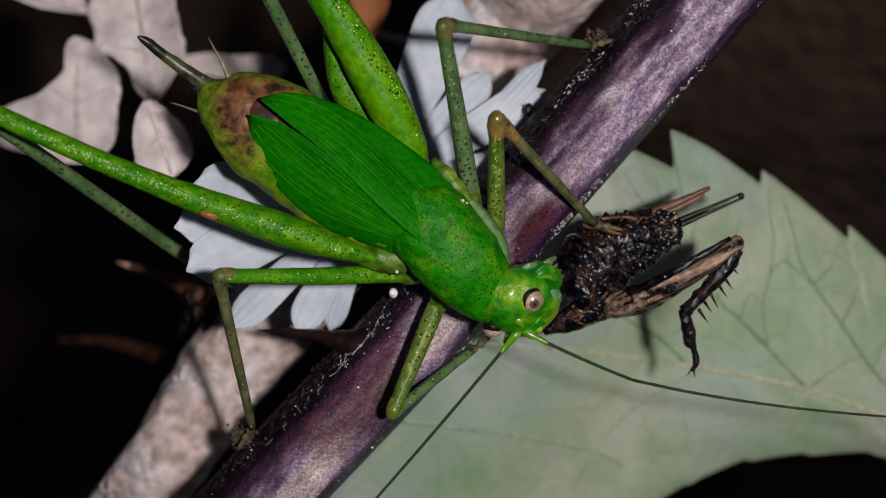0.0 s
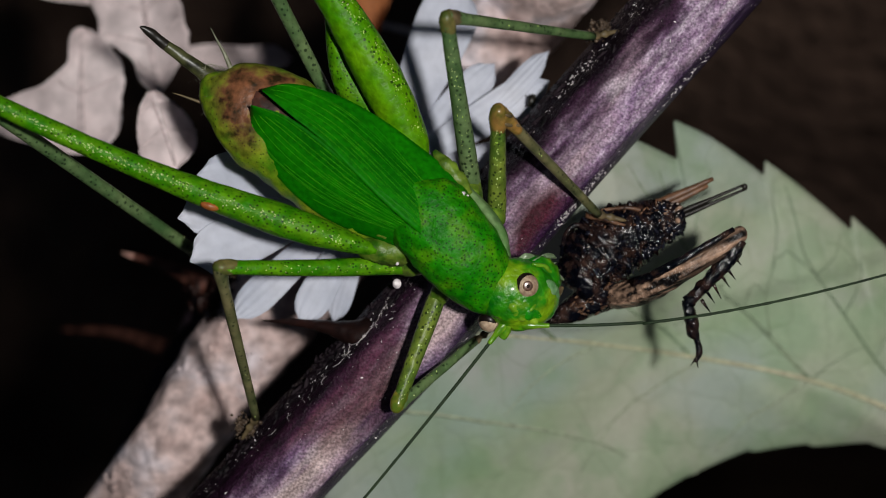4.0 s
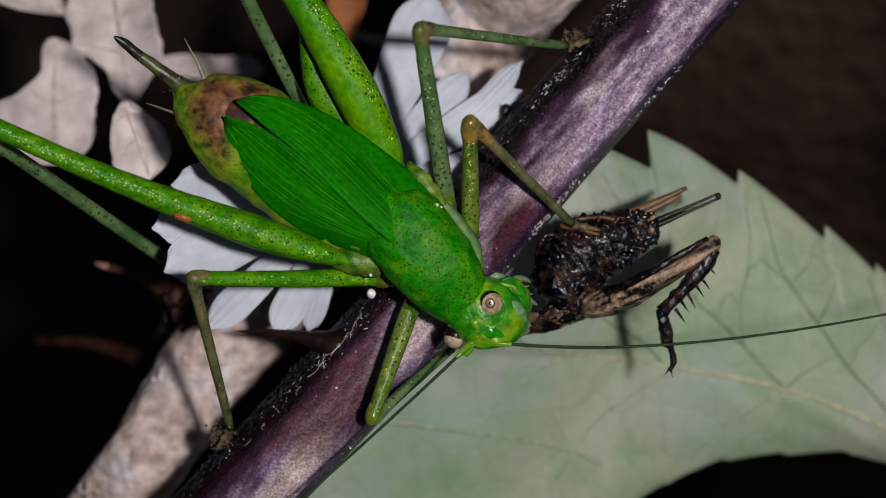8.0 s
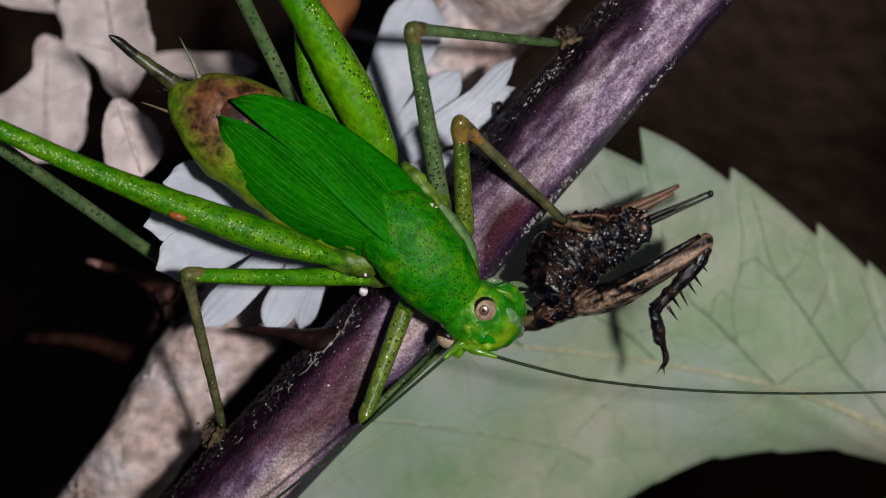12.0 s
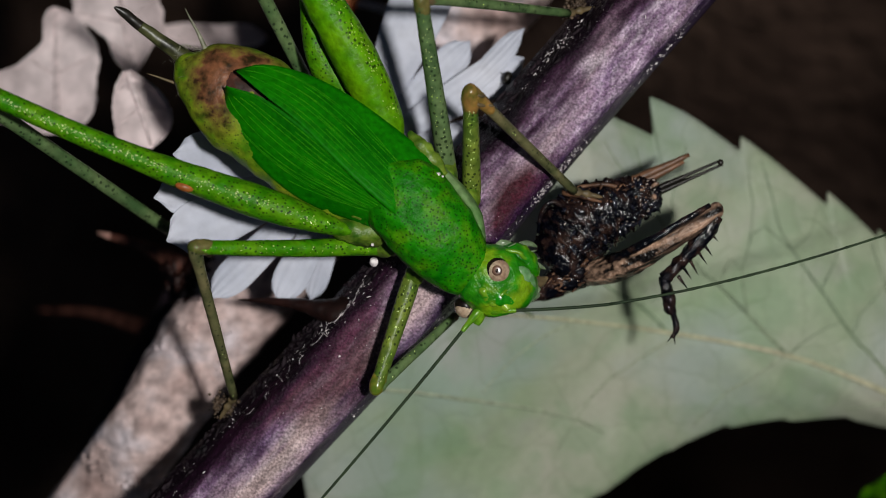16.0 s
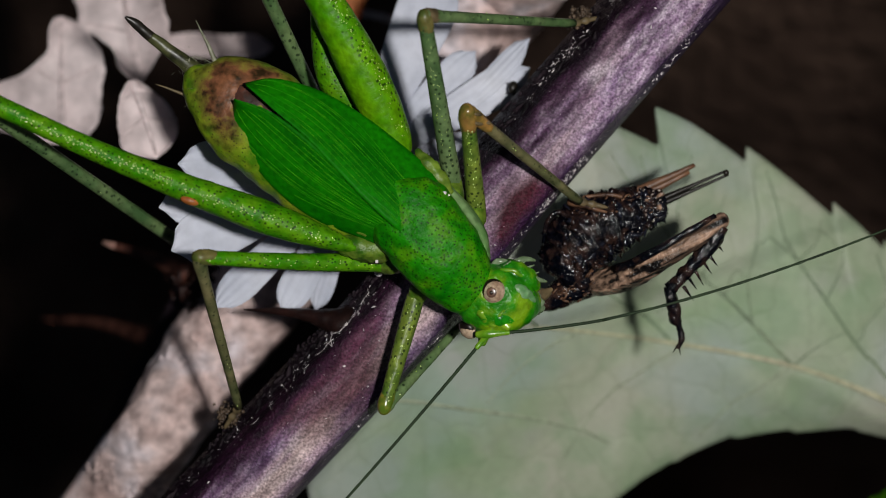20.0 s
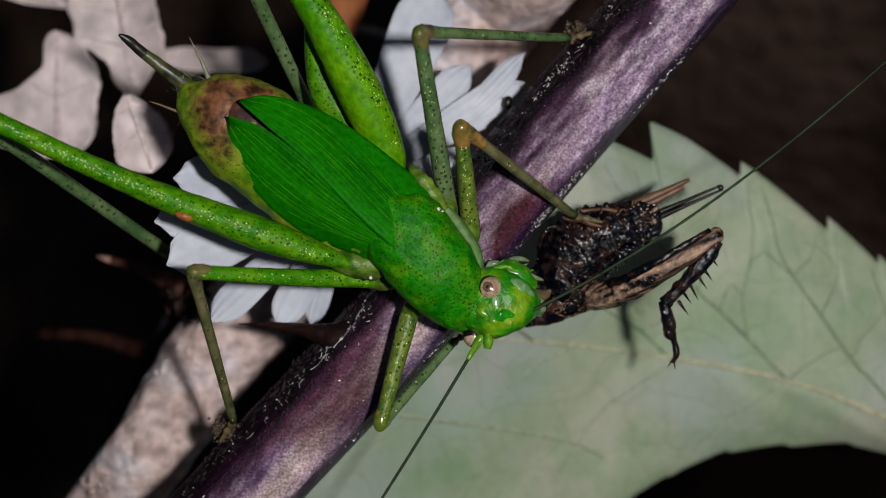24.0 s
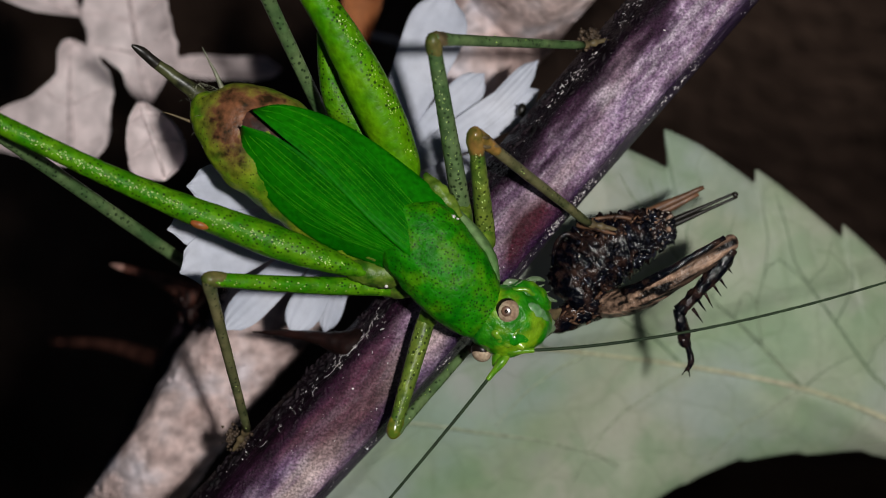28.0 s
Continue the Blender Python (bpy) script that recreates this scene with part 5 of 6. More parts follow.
# ---- head, with its own turning point between the eyes ----
head = part("head", loft([(0.47, -1.63, 34.6, 0.85, 0.8), (0.89, -1.96, 34.8, 1.15, 1.02), (1.35, -2.24, 34.85, 1.32, 1.1), (1.82, -2.45, 34.8, 1.36, 1.08), (2.29, -2.65, 34.6, 1.1, 0.95), (2.63, -2.8, 34.3, 0.72, 0.7), (2.86, -2.92, 34, 0.35, 0.4)], 8, 40, 2.3, wobble=0.07, freq=2.6), M_HEAD, katydid, "bright green head with bulging eyes", HEAD_AT)


def on_head(name, bm, material, label="", parent=None):
    return part(name, bm, material, parent or head, label, HEAD_AT)


def build_head():
    for c, look_dir in (((1.76, -2.01, 35.72), Vector((0.05, 0.15, 1))), ((0.4, -3.34, 34.75), Vector((-0.6, -0.6, 0.55)))):
        turn = look_dir.to_track_quat("Z", "Y").to_matrix()
        big = 1.0 if c[2] > 35 else 0.85
        eye = on_head("eye", ball(c, 0.45 * big, 0.47 * big, 0.4 * big, turn, u=28, v=18), M_EYE, "pinkish-tan bulging eye")
        on_head("eye_rim", ball(Vector(c) + Vector((-0.03, 0.042, 0.03)), 0.46 * big, 0.47 * big, 0.31 * big, turn, u=26, v=12), M_PUPIL, "thin black eye rim", eye)
        q = Vector(c) + Vector((0, 0, 0.405)) if c[2] > 35 else Vector(c) + look_dir.normalized() * 0.4
        if big == 1.0:
            on_head("iris", ball(q - Vector((0.03, -0.02, 0.03)), 0.19, 0.2, 0.04, u=16, v=8), M_IRIS, "brown iris spot", eye)
            on_head("eye_centre", ball(q - Vector((0.03, -0.02, 0.008)), 0.075, 0.08, 0.045, u=14, v=8), M_GLINT, "small glossy dark eye centre", eye)
    on_head("eye_bulge", loft([(1.14, -1.77, 34.9, 0.5, 0.4), (1.72, -1.98, 35.25, 0.66, 0.42), (2.3, -2.19, 34.95, 0.5, 0.4)], 6, 20), M_HEAD)
    on_head("cheek", loft([(1.86, -1.5, 34.7, 0.45, 0.5), (2.41, -1.54, 34.9, 0.55, 0.5), (2.88, -1.84, 34.7, 0.45, 0.45), (3.1, -2.21, 34.3, 0.22, 0.3)], 6, 20, wobble=0.2, freq=3.5), M_HEAD)
    on_head("face_plate", loft([(2.39, -1.99, 35.5, 0.2, 0.15), (2.62, -2.29, 35.35, 0.4, 0.22), (2.76, -2.68, 34.95, 0.34, 0.22), (2.78, -3.04, 34.3, 0.2, 0.18)], 6, 16, wobble=0.25, freq=4), M_FACE, "pale turquoise-green face plate")
    on_head("upper_lip", loft([(2.82, -2.43, 34.6, 0.22, 0.2), (3.04, -2.66, 34.3, 0.26, 0.2), (3.03, -3.05, 34, 0.2, 0.16), (2.91, -3.27, 33.8, 0.1, 0.1)], 6, 14, wobble=0.5, freq=5), M_MOUTH, "jagged pale upper lip")
    for rows in ([(1.77, -1.1, 34.9, 0.1, 0.1), (1.98, -1.0, 35, 0.13, 0.1), (2.24, -1.05, 34.9, 0.11, 0.1), (2.42, -1.2, 34.7, 0.05, 0.05)],
                 [(2.45, -1.25, 34.8, 0.1, 0.1), (2.75, -1.1, 34.8, 0.12, 0.1), (3.05, -1.12, 34.6, 0.1, 0.09), (3.27, -1.25, 34.3, 0.05, 0.05)],
                 [(2.83, -1.5, 34.9, 0.1, 0.1), (3, -1.67, 34.9, 0.12, 0.1), (3.26, -1.93, 34.6, 0.11, 0.09), (3.53, -2.11, 34.2, 0.05, 0.05)]):
        on_head("mouth_feeler", loft(rows, 5, 10, wobble=0.15, freq=5), M_MOUTH, "pale translucent mouth feeler")
    # frill of pale bristly mouthparts at the front of the face
    for a, b, w in (((2.75, -1.3, 34.9), (3.12, -1.08, 34.6), 0.09), ((2.9, -1.45, 34.8), (3.38, -1.36, 34.4), 0.1), ((3.0, -1.7, 34.8), (3.5, -1.68, 34.4), 0.09), ((3.02, -1.95, 34.7), (3.48, -2.0, 34.3), 0.1),
                    ((2.98, -2.2, 34.7), (3.42, -2.38, 34.2), 0.09), ((2.9, -2.5, 34.6), (3.3, -2.75, 34.1), 0.08), ((2.2, -1.2, 35.2), (2.62, -0.98, 35.1), 0.08), ((2.45, -1.22, 35.1), (2.86, -1.02, 34.9), 0.07)):
        on_head("mouth_bristle", cone(a, Vector(a).lerp(Vector(b), 0.72), w * 0.7, sides=8, tip=0.03), M_MOUTH, "pale translucent mouth bristle")
    on_head("brow_line", loft([(2.1, -1.25, 35.45, 0.05, 0.05), (2.55, -1.4, 35.4, 0.09, 0.07), (2.85, -1.7, 35.2, 0.08, 0.07), (2.95, -2.1, 34.95, 0.05, 0.05)], 6, 10, wobble=0.5, freq=5), M_SCAPE, "yellow-green ragged face edge")
    on_head("eye_socket", loft([(1.2, -2.35, 35.5, 0.06, 0.05), (1.22, -2.0, 35.66, 0.1, 0.06), (1.38, -1.66, 35.66, 0.1, 0.06), (1.75, -1.5, 35.6, 0.08, 0.06), (2.1, -1.6, 35.5, 0.05, 0.05)], 6, 10, wobble=0.3, freq=5), M_SCAPE, "yellow-green eye socket edge")
    on_head("jaw", loft([(2.94, -2.53, 34.1, 0.3, 0.25), (3.29, -2.59, 33.8, 0.24, 0.2), (3.6, -2.46, 33.6, 0.06, 0.06)], 5, 10), M_TARSUS, "brown jaw")
    # crown lump, yellowish ridges and the two feeler sockets
    on_head("crown", loft([(1.3, -2.72, 35.5, 0.12, 0.1), (1.5, -2.82, 35.55, 0.32, 0.26), (1.78, -2.92, 35.52, 0.44, 0.34), (2.08, -3.02, 35.36, 0.4, 0.32), (2.34, -3.1, 35.06, 0.26, 0.24), (2.5, -3.14, 34.8, 0.1, 0.1)], 8, 26, wobble=0.32, freq=2.6), M_EMERALD, "glossy emerald crown lump")
    for rows in ([(1.42, -3.02, 35.5, 0.03, 0.03), (1.7, -2.96, 35.8, 0.07, 0.05), (1.95, -2.8, 35.8, 0.06, 0.05), (2.15, -2.62, 35.62, 0.03, 0.03)], [(1.86, -3.3, 35.35, 0.04, 0.04), (2.05, -3.12, 35.62, 0.07, 0.05), (2.3, -3.0, 35.4, 0.05, 0.05)]):
        on_head("face_seam", loft(rows, 5, 8, wobble=0.4, freq=6), M_SCAPE, "glossy lime seam across the face")
    for rows in ([(1, -2.41, 35.6, 0.1, 0.1), (1.17, -2.69, 35.75, 0.2, 0.16), (1.34, -2.99, 35.7, 0.2, 0.16), (1.51, -3.29, 35.6, 0.12, 0.12)], [(1.92, -2.53, 35.8, 0.06, 0.06), (2.22, -2.57, 35.62, 0.15, 0.12), (2.41, -2.79, 35.45, 0.15, 0.12), (2.32, -3.14, 34.9, 0.1, 0.1)]):
        on_head("brow_ridge", loft(rows, 6, 12, wobble=0.5, freq=5), M_SCAPE, "glossy yellow-green brow ridge")
    # yellow-green bumps added to stand in for sparkles on the face
    rnd = random.Random(12)
    items = []
    for _ in range(90):
        p = Vector((1.76, -2.87, 35.66)) + Vector((rnd.uniform(-0.6, 0.5), rnd.uniform(-0.36, 0.3), rnd.uniform(-0.2, 0.04)))
        w = rnd.uniform(0.008, 0.028)
        items.append((p, (w * rnd.uniform(1, 2), w, w), (0, 0, rnd.uniform(0, 3))))
    blobs("face_sparkles", items, M_SCAPE, head, "tiny glossy bumps added for sparkle on the face", HEAD_AT)
    for a, b, w in (((1.68, -3.08, 35.4), (2.05, -3.5, 35.5), 0.22), ((1.22, -3.17, 35.2), (0.8, -3.94, 35), 0.25)):
        on_head("feeler_socket", loft([(*a, w, w), (*Vector(a).lerp(Vector(b), 0.5), w * 0.95, w * 0.9), (*b, w * 0.55, w * 0.55)], 6, 14, wobble=0.2, freq=4), M_SCAPE, "glossy yellow-green feeler socket")


build_head()


def antenna_row(bow, length, lo, hi):
    """The stretch of a feeler between two shares of its length, with its joint at the origin."""
    x0 = lo * length
    y0 = bow * x0 * x0 * (1 - 0.35 * lo)
    rows = []
    for f in np.linspace(lo, hi, 12):
        x = f * length
        r = 0.05 * (1 - f) ** 0.7 + 0.013
        rows.append((x - x0, bow * x * x * (1 - 0.35 * f) - y0, 0, r, r))
    return rows


def build_antenna(bow, length, split):
    """A feeler in two stiff pieces; gives the inner piece, the outer one and the place of the joint."""
    ringed = lambda a, t: 1 + 0.1 * math.sin(t * 190)
    ob = part("antenna", loft(antenna_row(bow, length, 0, split), 5, 8, shape=ringed), M_ANTENNA, katydid, "long thread-thin dark green feeler")
    part("antenna_base", loft([(-0.8, 0, -0.12, 0.12, 0.12), (-0.45, 0, -0.03, 0.17, 0.16), (-0.15, 0, 0, 0.15, 0.14), (0.05, 0, 0, 0.11, 0.11), (0.12, 0, 0, 0.1, 0.1), (0.4, 0, 0, 0.1, 0.1), (0.45, 0, 0, 0.07, 0.07)], 5, 14, wobble=0.1, freq=4), M_SCAPE, ob, "glossy green feeler base")
    outer = part("antenna_end", loft(antenna_row(bow, length, split, 1), 7, 8, shape=ringed), M_ANTENNA, katydid, "long thread-thin dark green feeler")
    x = split * length
    return ob, outer, Vector((x, bow * x * x * (1 - 0.35 * split), 0))


antenna_right, antenna_right_end, RIGHT_JOINT = build_antenna(0.0135, 26, 0.15)
antenna_left, antenna_left_end, LEFT_JOINT = build_antenna(-0.003, 22, 0.25)


# ---- legs: thigh, shin and foot, each stiff ----
def stick(name, length, profile, material, knee=None, glints=0, ridge=0.0, seed=1, beads=(0.3, 1.15, 1.5, 1.85)):
    """A limb along +x from its joint; profile rows: (share of the length, half width, half height)."""
    rows = [(f * length, ridge * length * math.sin(f * math.pi), 0, w, h) for f, w, h in profile]
    ob = part(name, loft(rows, 6, 16, wobble=0.05, freq=3), material, katydid)
    if knee:
        knee, knee_mat = knee
        part("knee", loft([(length - knee * 2.6, 0, 0, knee * 0.8, knee * 0.85), (length - knee * 1.4, 0, 0, knee * 0.98, knee), (length - knee * 0.2, 0, 0, knee * 0.95, knee * 0.98), (length + knee * 0.55, 0, 0, knee * 0.6, knee * 0.6), (length + knee * 0.8, 0, 0, knee * 0.2, knee * 0.2)], 4, 14, wobble=0.1, freq=4), knee_mat, ob, "orange-brown knee")
    rnd = random.Random(seed)
    # pale yellow-green beads whose colour stands in for specular glints
    if glints:
        items = []
        fs, ws, hs = [p[0] for p in profile], [p[1] for p in profile], [p[2] for p in profile]
        for k in range(glints):
            f = rnd.uniform(0.05, 0.97)
            w, h = np.interp(f, fs, ws), np.interp(f, fs, hs)
            a = rnd.choice(beads) + rnd.uniform(-0.16, 0.16)
            y0 = ridge * length * math.sin(f * math.pi)
            q = Vector((f * length, y0 + math.cos(a) * w, math.sin(a) * h))
            g = rnd.uniform(0.01, 0.03)
            items.append((q, (g * rnd.uniform(1, 2), g, g), (0, 0, rnd.gauss(0, 0.5))))
        blobs("glint_beads", items, M_SPECK_SHINE, ob, "tiny pale beads standing in for glints along the limb", (0, 0, 0))
    return ob


THIN_F = ((0, 0.3, 0.36), (0.1, 0.36, 0.4), (0.5, 0.32, 0.36), (0.9, 0.27, 0.3), (1, 0.26, 0.28))
THIN_T = ((0, 0.24, 0.26), (0.06, 0.27, 0.28), (0.15, 0.22, 0.24), (0.6, 0.19, 0.2), (1, 0.17, 0.18))
HIND_F = ((0, 0.16, 0.3), (0.03, 0.3, 0.45), (0.09, 0.46, 0.66), (0.2, 0.62, 0.8), (0.36, 0.55, 0.7), (0.5, 0.45, 0.56), (0.65, 0.39, 0.46), (0.85, 0.36, 0.42), (1, 0.34, 0.4))
HIND_R = ((0, 0.4, 0.7), (0.06, 0.68, 0.9), (0.2, 0.84, 0.95), (0.38, 0.74, 0.8), (0.55, 0.56, 0.6), (0.85, 0.42, 0.45), (1, 0.38, 0.42))
HIND_T = ((0, 0.3, 0.3), (0.2, 0.28, 0.26), (0.6, 0.27, 0.25), (1, 0.25, 0.24))
LEGS = []


def leg(hip, knee, foot, fprof, tprof, toe, kind, bow=0.0, mf=None, mt=None, knee_size=0.3, seed=1, knee_mat=None, beads=(1.15, 1.5, 1.85)):
    hip, knee, foot = Vector(hip), Vector(knee), Vector(foot)
    lf, lt = (knee - hip).length, (foot - knee).length
    f = stick("femur", lf, fprof, mf or M_FEMUR, (knee_size, knee_mat or M_KNEE), 320 if lf > 12 else 42, bow, seed, beads)
    t = stick("tibia", lt, tprof, mt or M_TIBIA, None, 5, 0.0, seed + 1)
    rows = [(-0.1, 0, 0, 0.14, 0.13), (0.2, 0, -0.04, 0.17, 0.13), (0.34, 0, -0.08, 0.11, 0.1), (0.55, 0, -0.1, 0.16, 0.11), (0.7, 0, -0.12, 0.1, 0.08), (1.0, 0, -0.14, 0.08, 0.07), (1.2, 0, -0.2, 0.02, 0.02)]
    s = part("tarsus", loft(rows, 4, 10, wobble=0.2, freq=4), M_TARSUS, katydid, "brown clinging foot")
    LEGS.append((hip, knee, foot, lf, lt, Vector(toe), f, t, s))


leg((-3.49, -0.48, 35.3), (-18.58, 5.55, 38), (-10.52, -1.04, 26.5), HIND_F, HIND_T, (0.8, -0.5, -0.3), "hind", 0.022, knee_size=0.42, seed=21, beads=(1.35, 1.6, 1.8))
leg((-1.86, 3.0, 34), (-9.8, 14.46, 38), (-4.97, 4.46, 30.5), HIND_R, HIND_T, (0.3, -0.8, -0.3), "hind", -0.05, mf=M_FEMUR_FLAT, knee_size=0.42, seed=22, beads=(1.9, 2.1, 2.4))
leg((-2.06, -1.01, 33.6), (-9.14, -1.05, 37), (-8.28, -6.98, 31.2), THIN_F, THIN_T, (-0.4, -0.6, -0.2), "middle", 0.01, mt=M_SHIN_BROWN, seed=23)
leg((0.17, 1.48, 33.6), (-0.85, 7.95, 38), (4.79, 7.89, 31.4), THIN_F, THIN_T, (0.8, 0.2, -0.2), "middle", 0.0, mf=M_TIBIA, seed=24)
leg((-1.2, -2.13, 33.4), (-2.69, -6.42, 34), (0.24, -3.98, 31.2), THIN_F, THIN_T, (0.7, 0.5, -0.4), "front", 0.0, mf=M_FORE, seed=25, knee_mat=M_KNEE_OLIVE)
leg((1.03, 0.77, 33.6), (0.99, 4.64, 36.8), (5.01, 0.99, 31.3), THIN_F, THIN_T, (0.9, -0.2, -0.1), "front", 0.0, mf=M_FORE, mt=M_SHIN_BROWN, seed=26, knee_mat=M_KNEE_ORANGE, knee_size=0.35)
for k, reach in ((5, 1.5), (3, 0.9)):
    part("shin_joint", loft([(-0.05, 0, 0, 0.2, 0.22), (0.2, 0, 0, 0.285, 0.3), (reach * 0.6, 0, 0, 0.265, 0.28), (reach, 0, 0, 0.2, 0.22)], 5, 14, wobble=0.1, freq=4), M_KNEE_ORANGE if k == 5 else M_TARSUS, LEGS[k][7], "orange-brown shin joint")
for p, r in (((0.3, 0.12, 0.27), 0.14), ((0.62, -0.12, 0.26), 0.16), ((1.0, 0.1, 0.22), 0.12)):
    part("knee_mark", ball(p, r * 1.5, r * 0.5, 0.06, Euler((0, 0, 0.4)).to_matrix(), u=10, v=6), M_TARSUS, LEGS[5][7], "dark brown scroll mark on the knee")
part("thigh_mark", ball((6.35, 0.7, 0.5), 0.36, 0.17, 0.15, Euler((0, 0, 0.1)).to_matrix(), u=12, v=8), M_MARK, LEGS[0][6], "small red-orange mark")
bm = loft([(-2.23, 3.56, 33.5, 0.3, 0.3), (-3.3, 4.56, 33.6, 0.52, 0.5), (-4.47, 5.79, 33.8, 0.62, 0.6), (-5.02, 7.25, 34.2, 0.36, 0.5), (-5.24, 8.47, 34.8, 0.16, 0.3)], 6, 16, wobble=0.08, freq=3)
on_body("thigh_lobe", bm, M_FEMUR, "yellow-green inner thigh lobe")


# ---- movement ----
def aim(a, b, up=Vector((0, 0, 1))):
    """The pose at a whose x axis points to b."""
    x = (b - a).normalized()
    y = up.cross(x)
    y = y.normalized() if y.length > 1e-4 else Vector((0, 1, 0))
    z = x.cross(y)
    return Matrix.Translation(a * MM) @ Matrix((x, y, z)).transposed().to_4x4()


def motions():
    body_rows = [
    (0, pose(-0.00472, 0.00246, 0.03300, 0, 0, 0.72)),
    (0.5, pose(-0.00457, 0.00241, 0.03300, 0, 0, 0.93)),
    (1, pose(-0.00450, 0.00235, 0.03300, 0, 0, 1.84)),
    (1.5, pose(-0.00451, 0.00234, 0.03300, 0, 0, 1.31)),
    (2, pose(-0.00465, 0.00239, 0.03300, 0, 0, 0.82)),
    (2.5, pose(-0.00471, 0.00238, 0.03300, 0, 0, 0.76)),
    (3, pose(-0.00472, 0.00238, 0.03300, 0, 0, 0.82)),
    (3.5, pose(-0.00481, 0.00244, 0.03300, 0, 0, 0.22)),
    (5.5, pose(-0.00482, 0.00238, 0.03300, 0, 0, 0.85)),
    (6, pose(-0.00489, 0.00238, 0.03300, 0, 0, 0.44)),
    (6.5, pose(-0.00491, 0.00222, 0.03300, 0, 0, -1.07)),
    (7, pose(-0.00485, 0.00245, 0.03300, 0, 0, -0.84)),
    (7.5, pose(-0.00488, 0.00244, 0.03300, 0, 0, -0.38)),
    (8, pose(-0.00483, 0.00239, 0.03300, 0, 0, 0.00)),
    (8.5, pose(-0.00489, 0.00238, 0.03300, 0, 0, -0.37)),
    (9, pose(-0.00487, 0.00240, 0.03300, 0, 0, 0.02)),
    (9.5, pose(-0.00489, 0.00237, 0.03300, 0, 0, 0.25)),
    (10, pose(-0.00497, 0.00242, 0.03300, 0, 0, -0.03)),
    (10.5, pose(-0.00493, 0.00239, 0.03300, 0, 0, -0.35)),
    (11, pose(-0.00486, 0.00241, 0.03300, 0, 0, -0.93)),
    (11.5, pose(-0.00472, 0.00227, 0.03300, 0, 0, -0.28)),
    (12, pose(-0.00473, 0.00231, 0.03300, 0, 0, -0.15)),
    (12.5, pose(-0.00483, 0.00239, 0.03300, 0, 0, -0.41)),
    (14.5, pose(-0.00480, 0.00230, 0.03300, 0, 0, -0.67)),
    (15, pose(-0.00477, 0.00230, 0.03300, 0, 0, -0.36)),
    (15.5, pose(-0.00483, 0.00235, 0.03300, 0, 0, -0.16)),
    (16, pose(-0.00486, 0.00234, 0.03300, 0, 0, -0.04)),
    (16.5, pose(-0.00483, 0.00231, 0.03300, 0, 0, -0.05)),
    (17, pose(-0.00484, 0.00232, 0.03300, 0, 0, -0.17)),
    (17.5, pose(-0.00474, 0.00222, 0.03300, 0, 0, -0.40)),
    (18, pose(-0.00473, 0.00220, 0.03300, 0, 0, -1.00)),
    (18.5, pose(-0.00477, 0.00226, 0.03300, 0, 0, -0.81)),
    (19, pose(-0.00490, 0.00221, 0.03300, 0, 0, -1.21)),
    (19.5, pose(-0.00480, 0.00195, 0.03300, 0, 0, -2.42)),
    (20, pose(-0.00480, 0.00214, 0.03300, 0, 0, -1.50)),
    (20.5, pose(-0.00477, 0.00215, 0.03300, 0, 0, -0.80)),
    (21, pose(-0.00475, 0.00207, 0.03300, 0, 0, -0.88)),
    (21.5, pose(-0.00478, 0.00210, 0.03300, 0, 0, -1.03)),
    (23.5, pose(-0.00476, 0.00193, 0.03300, 0, 0, -0.79)),
    (24, pose(-0.00485, 0.00206, 0.03300, 0, 0, -1.32)),
    (24.5, pose(-0.00471, 0.00194, 0.03300, 0, 0, -0.89)),
    (25, pose(-0.00473, 0.00206, 0.03300, 0, 0, -1.36)),
    (25.5, pose(-0.00478, 0.00204, 0.03300, 0, 0, -1.01)),
    (26, pose(-0.00477, 0.00198, 0.03300, 0, 0, -0.65)),
    (26.5, pose(-0.00478, 0.00199, 0.03300, 0, 0, -0.69)),
    (27, pose(-0.00478, 0.00208, 0.03300, 0, 0, -0.54)),
    (27.5, pose(-0.00473, 0.00201, 0.03300, 0, 0, -0.35)),
    (28, pose(-0.00481, 0.00202, 0.03300, 0, 0, -0.73)),
    ]
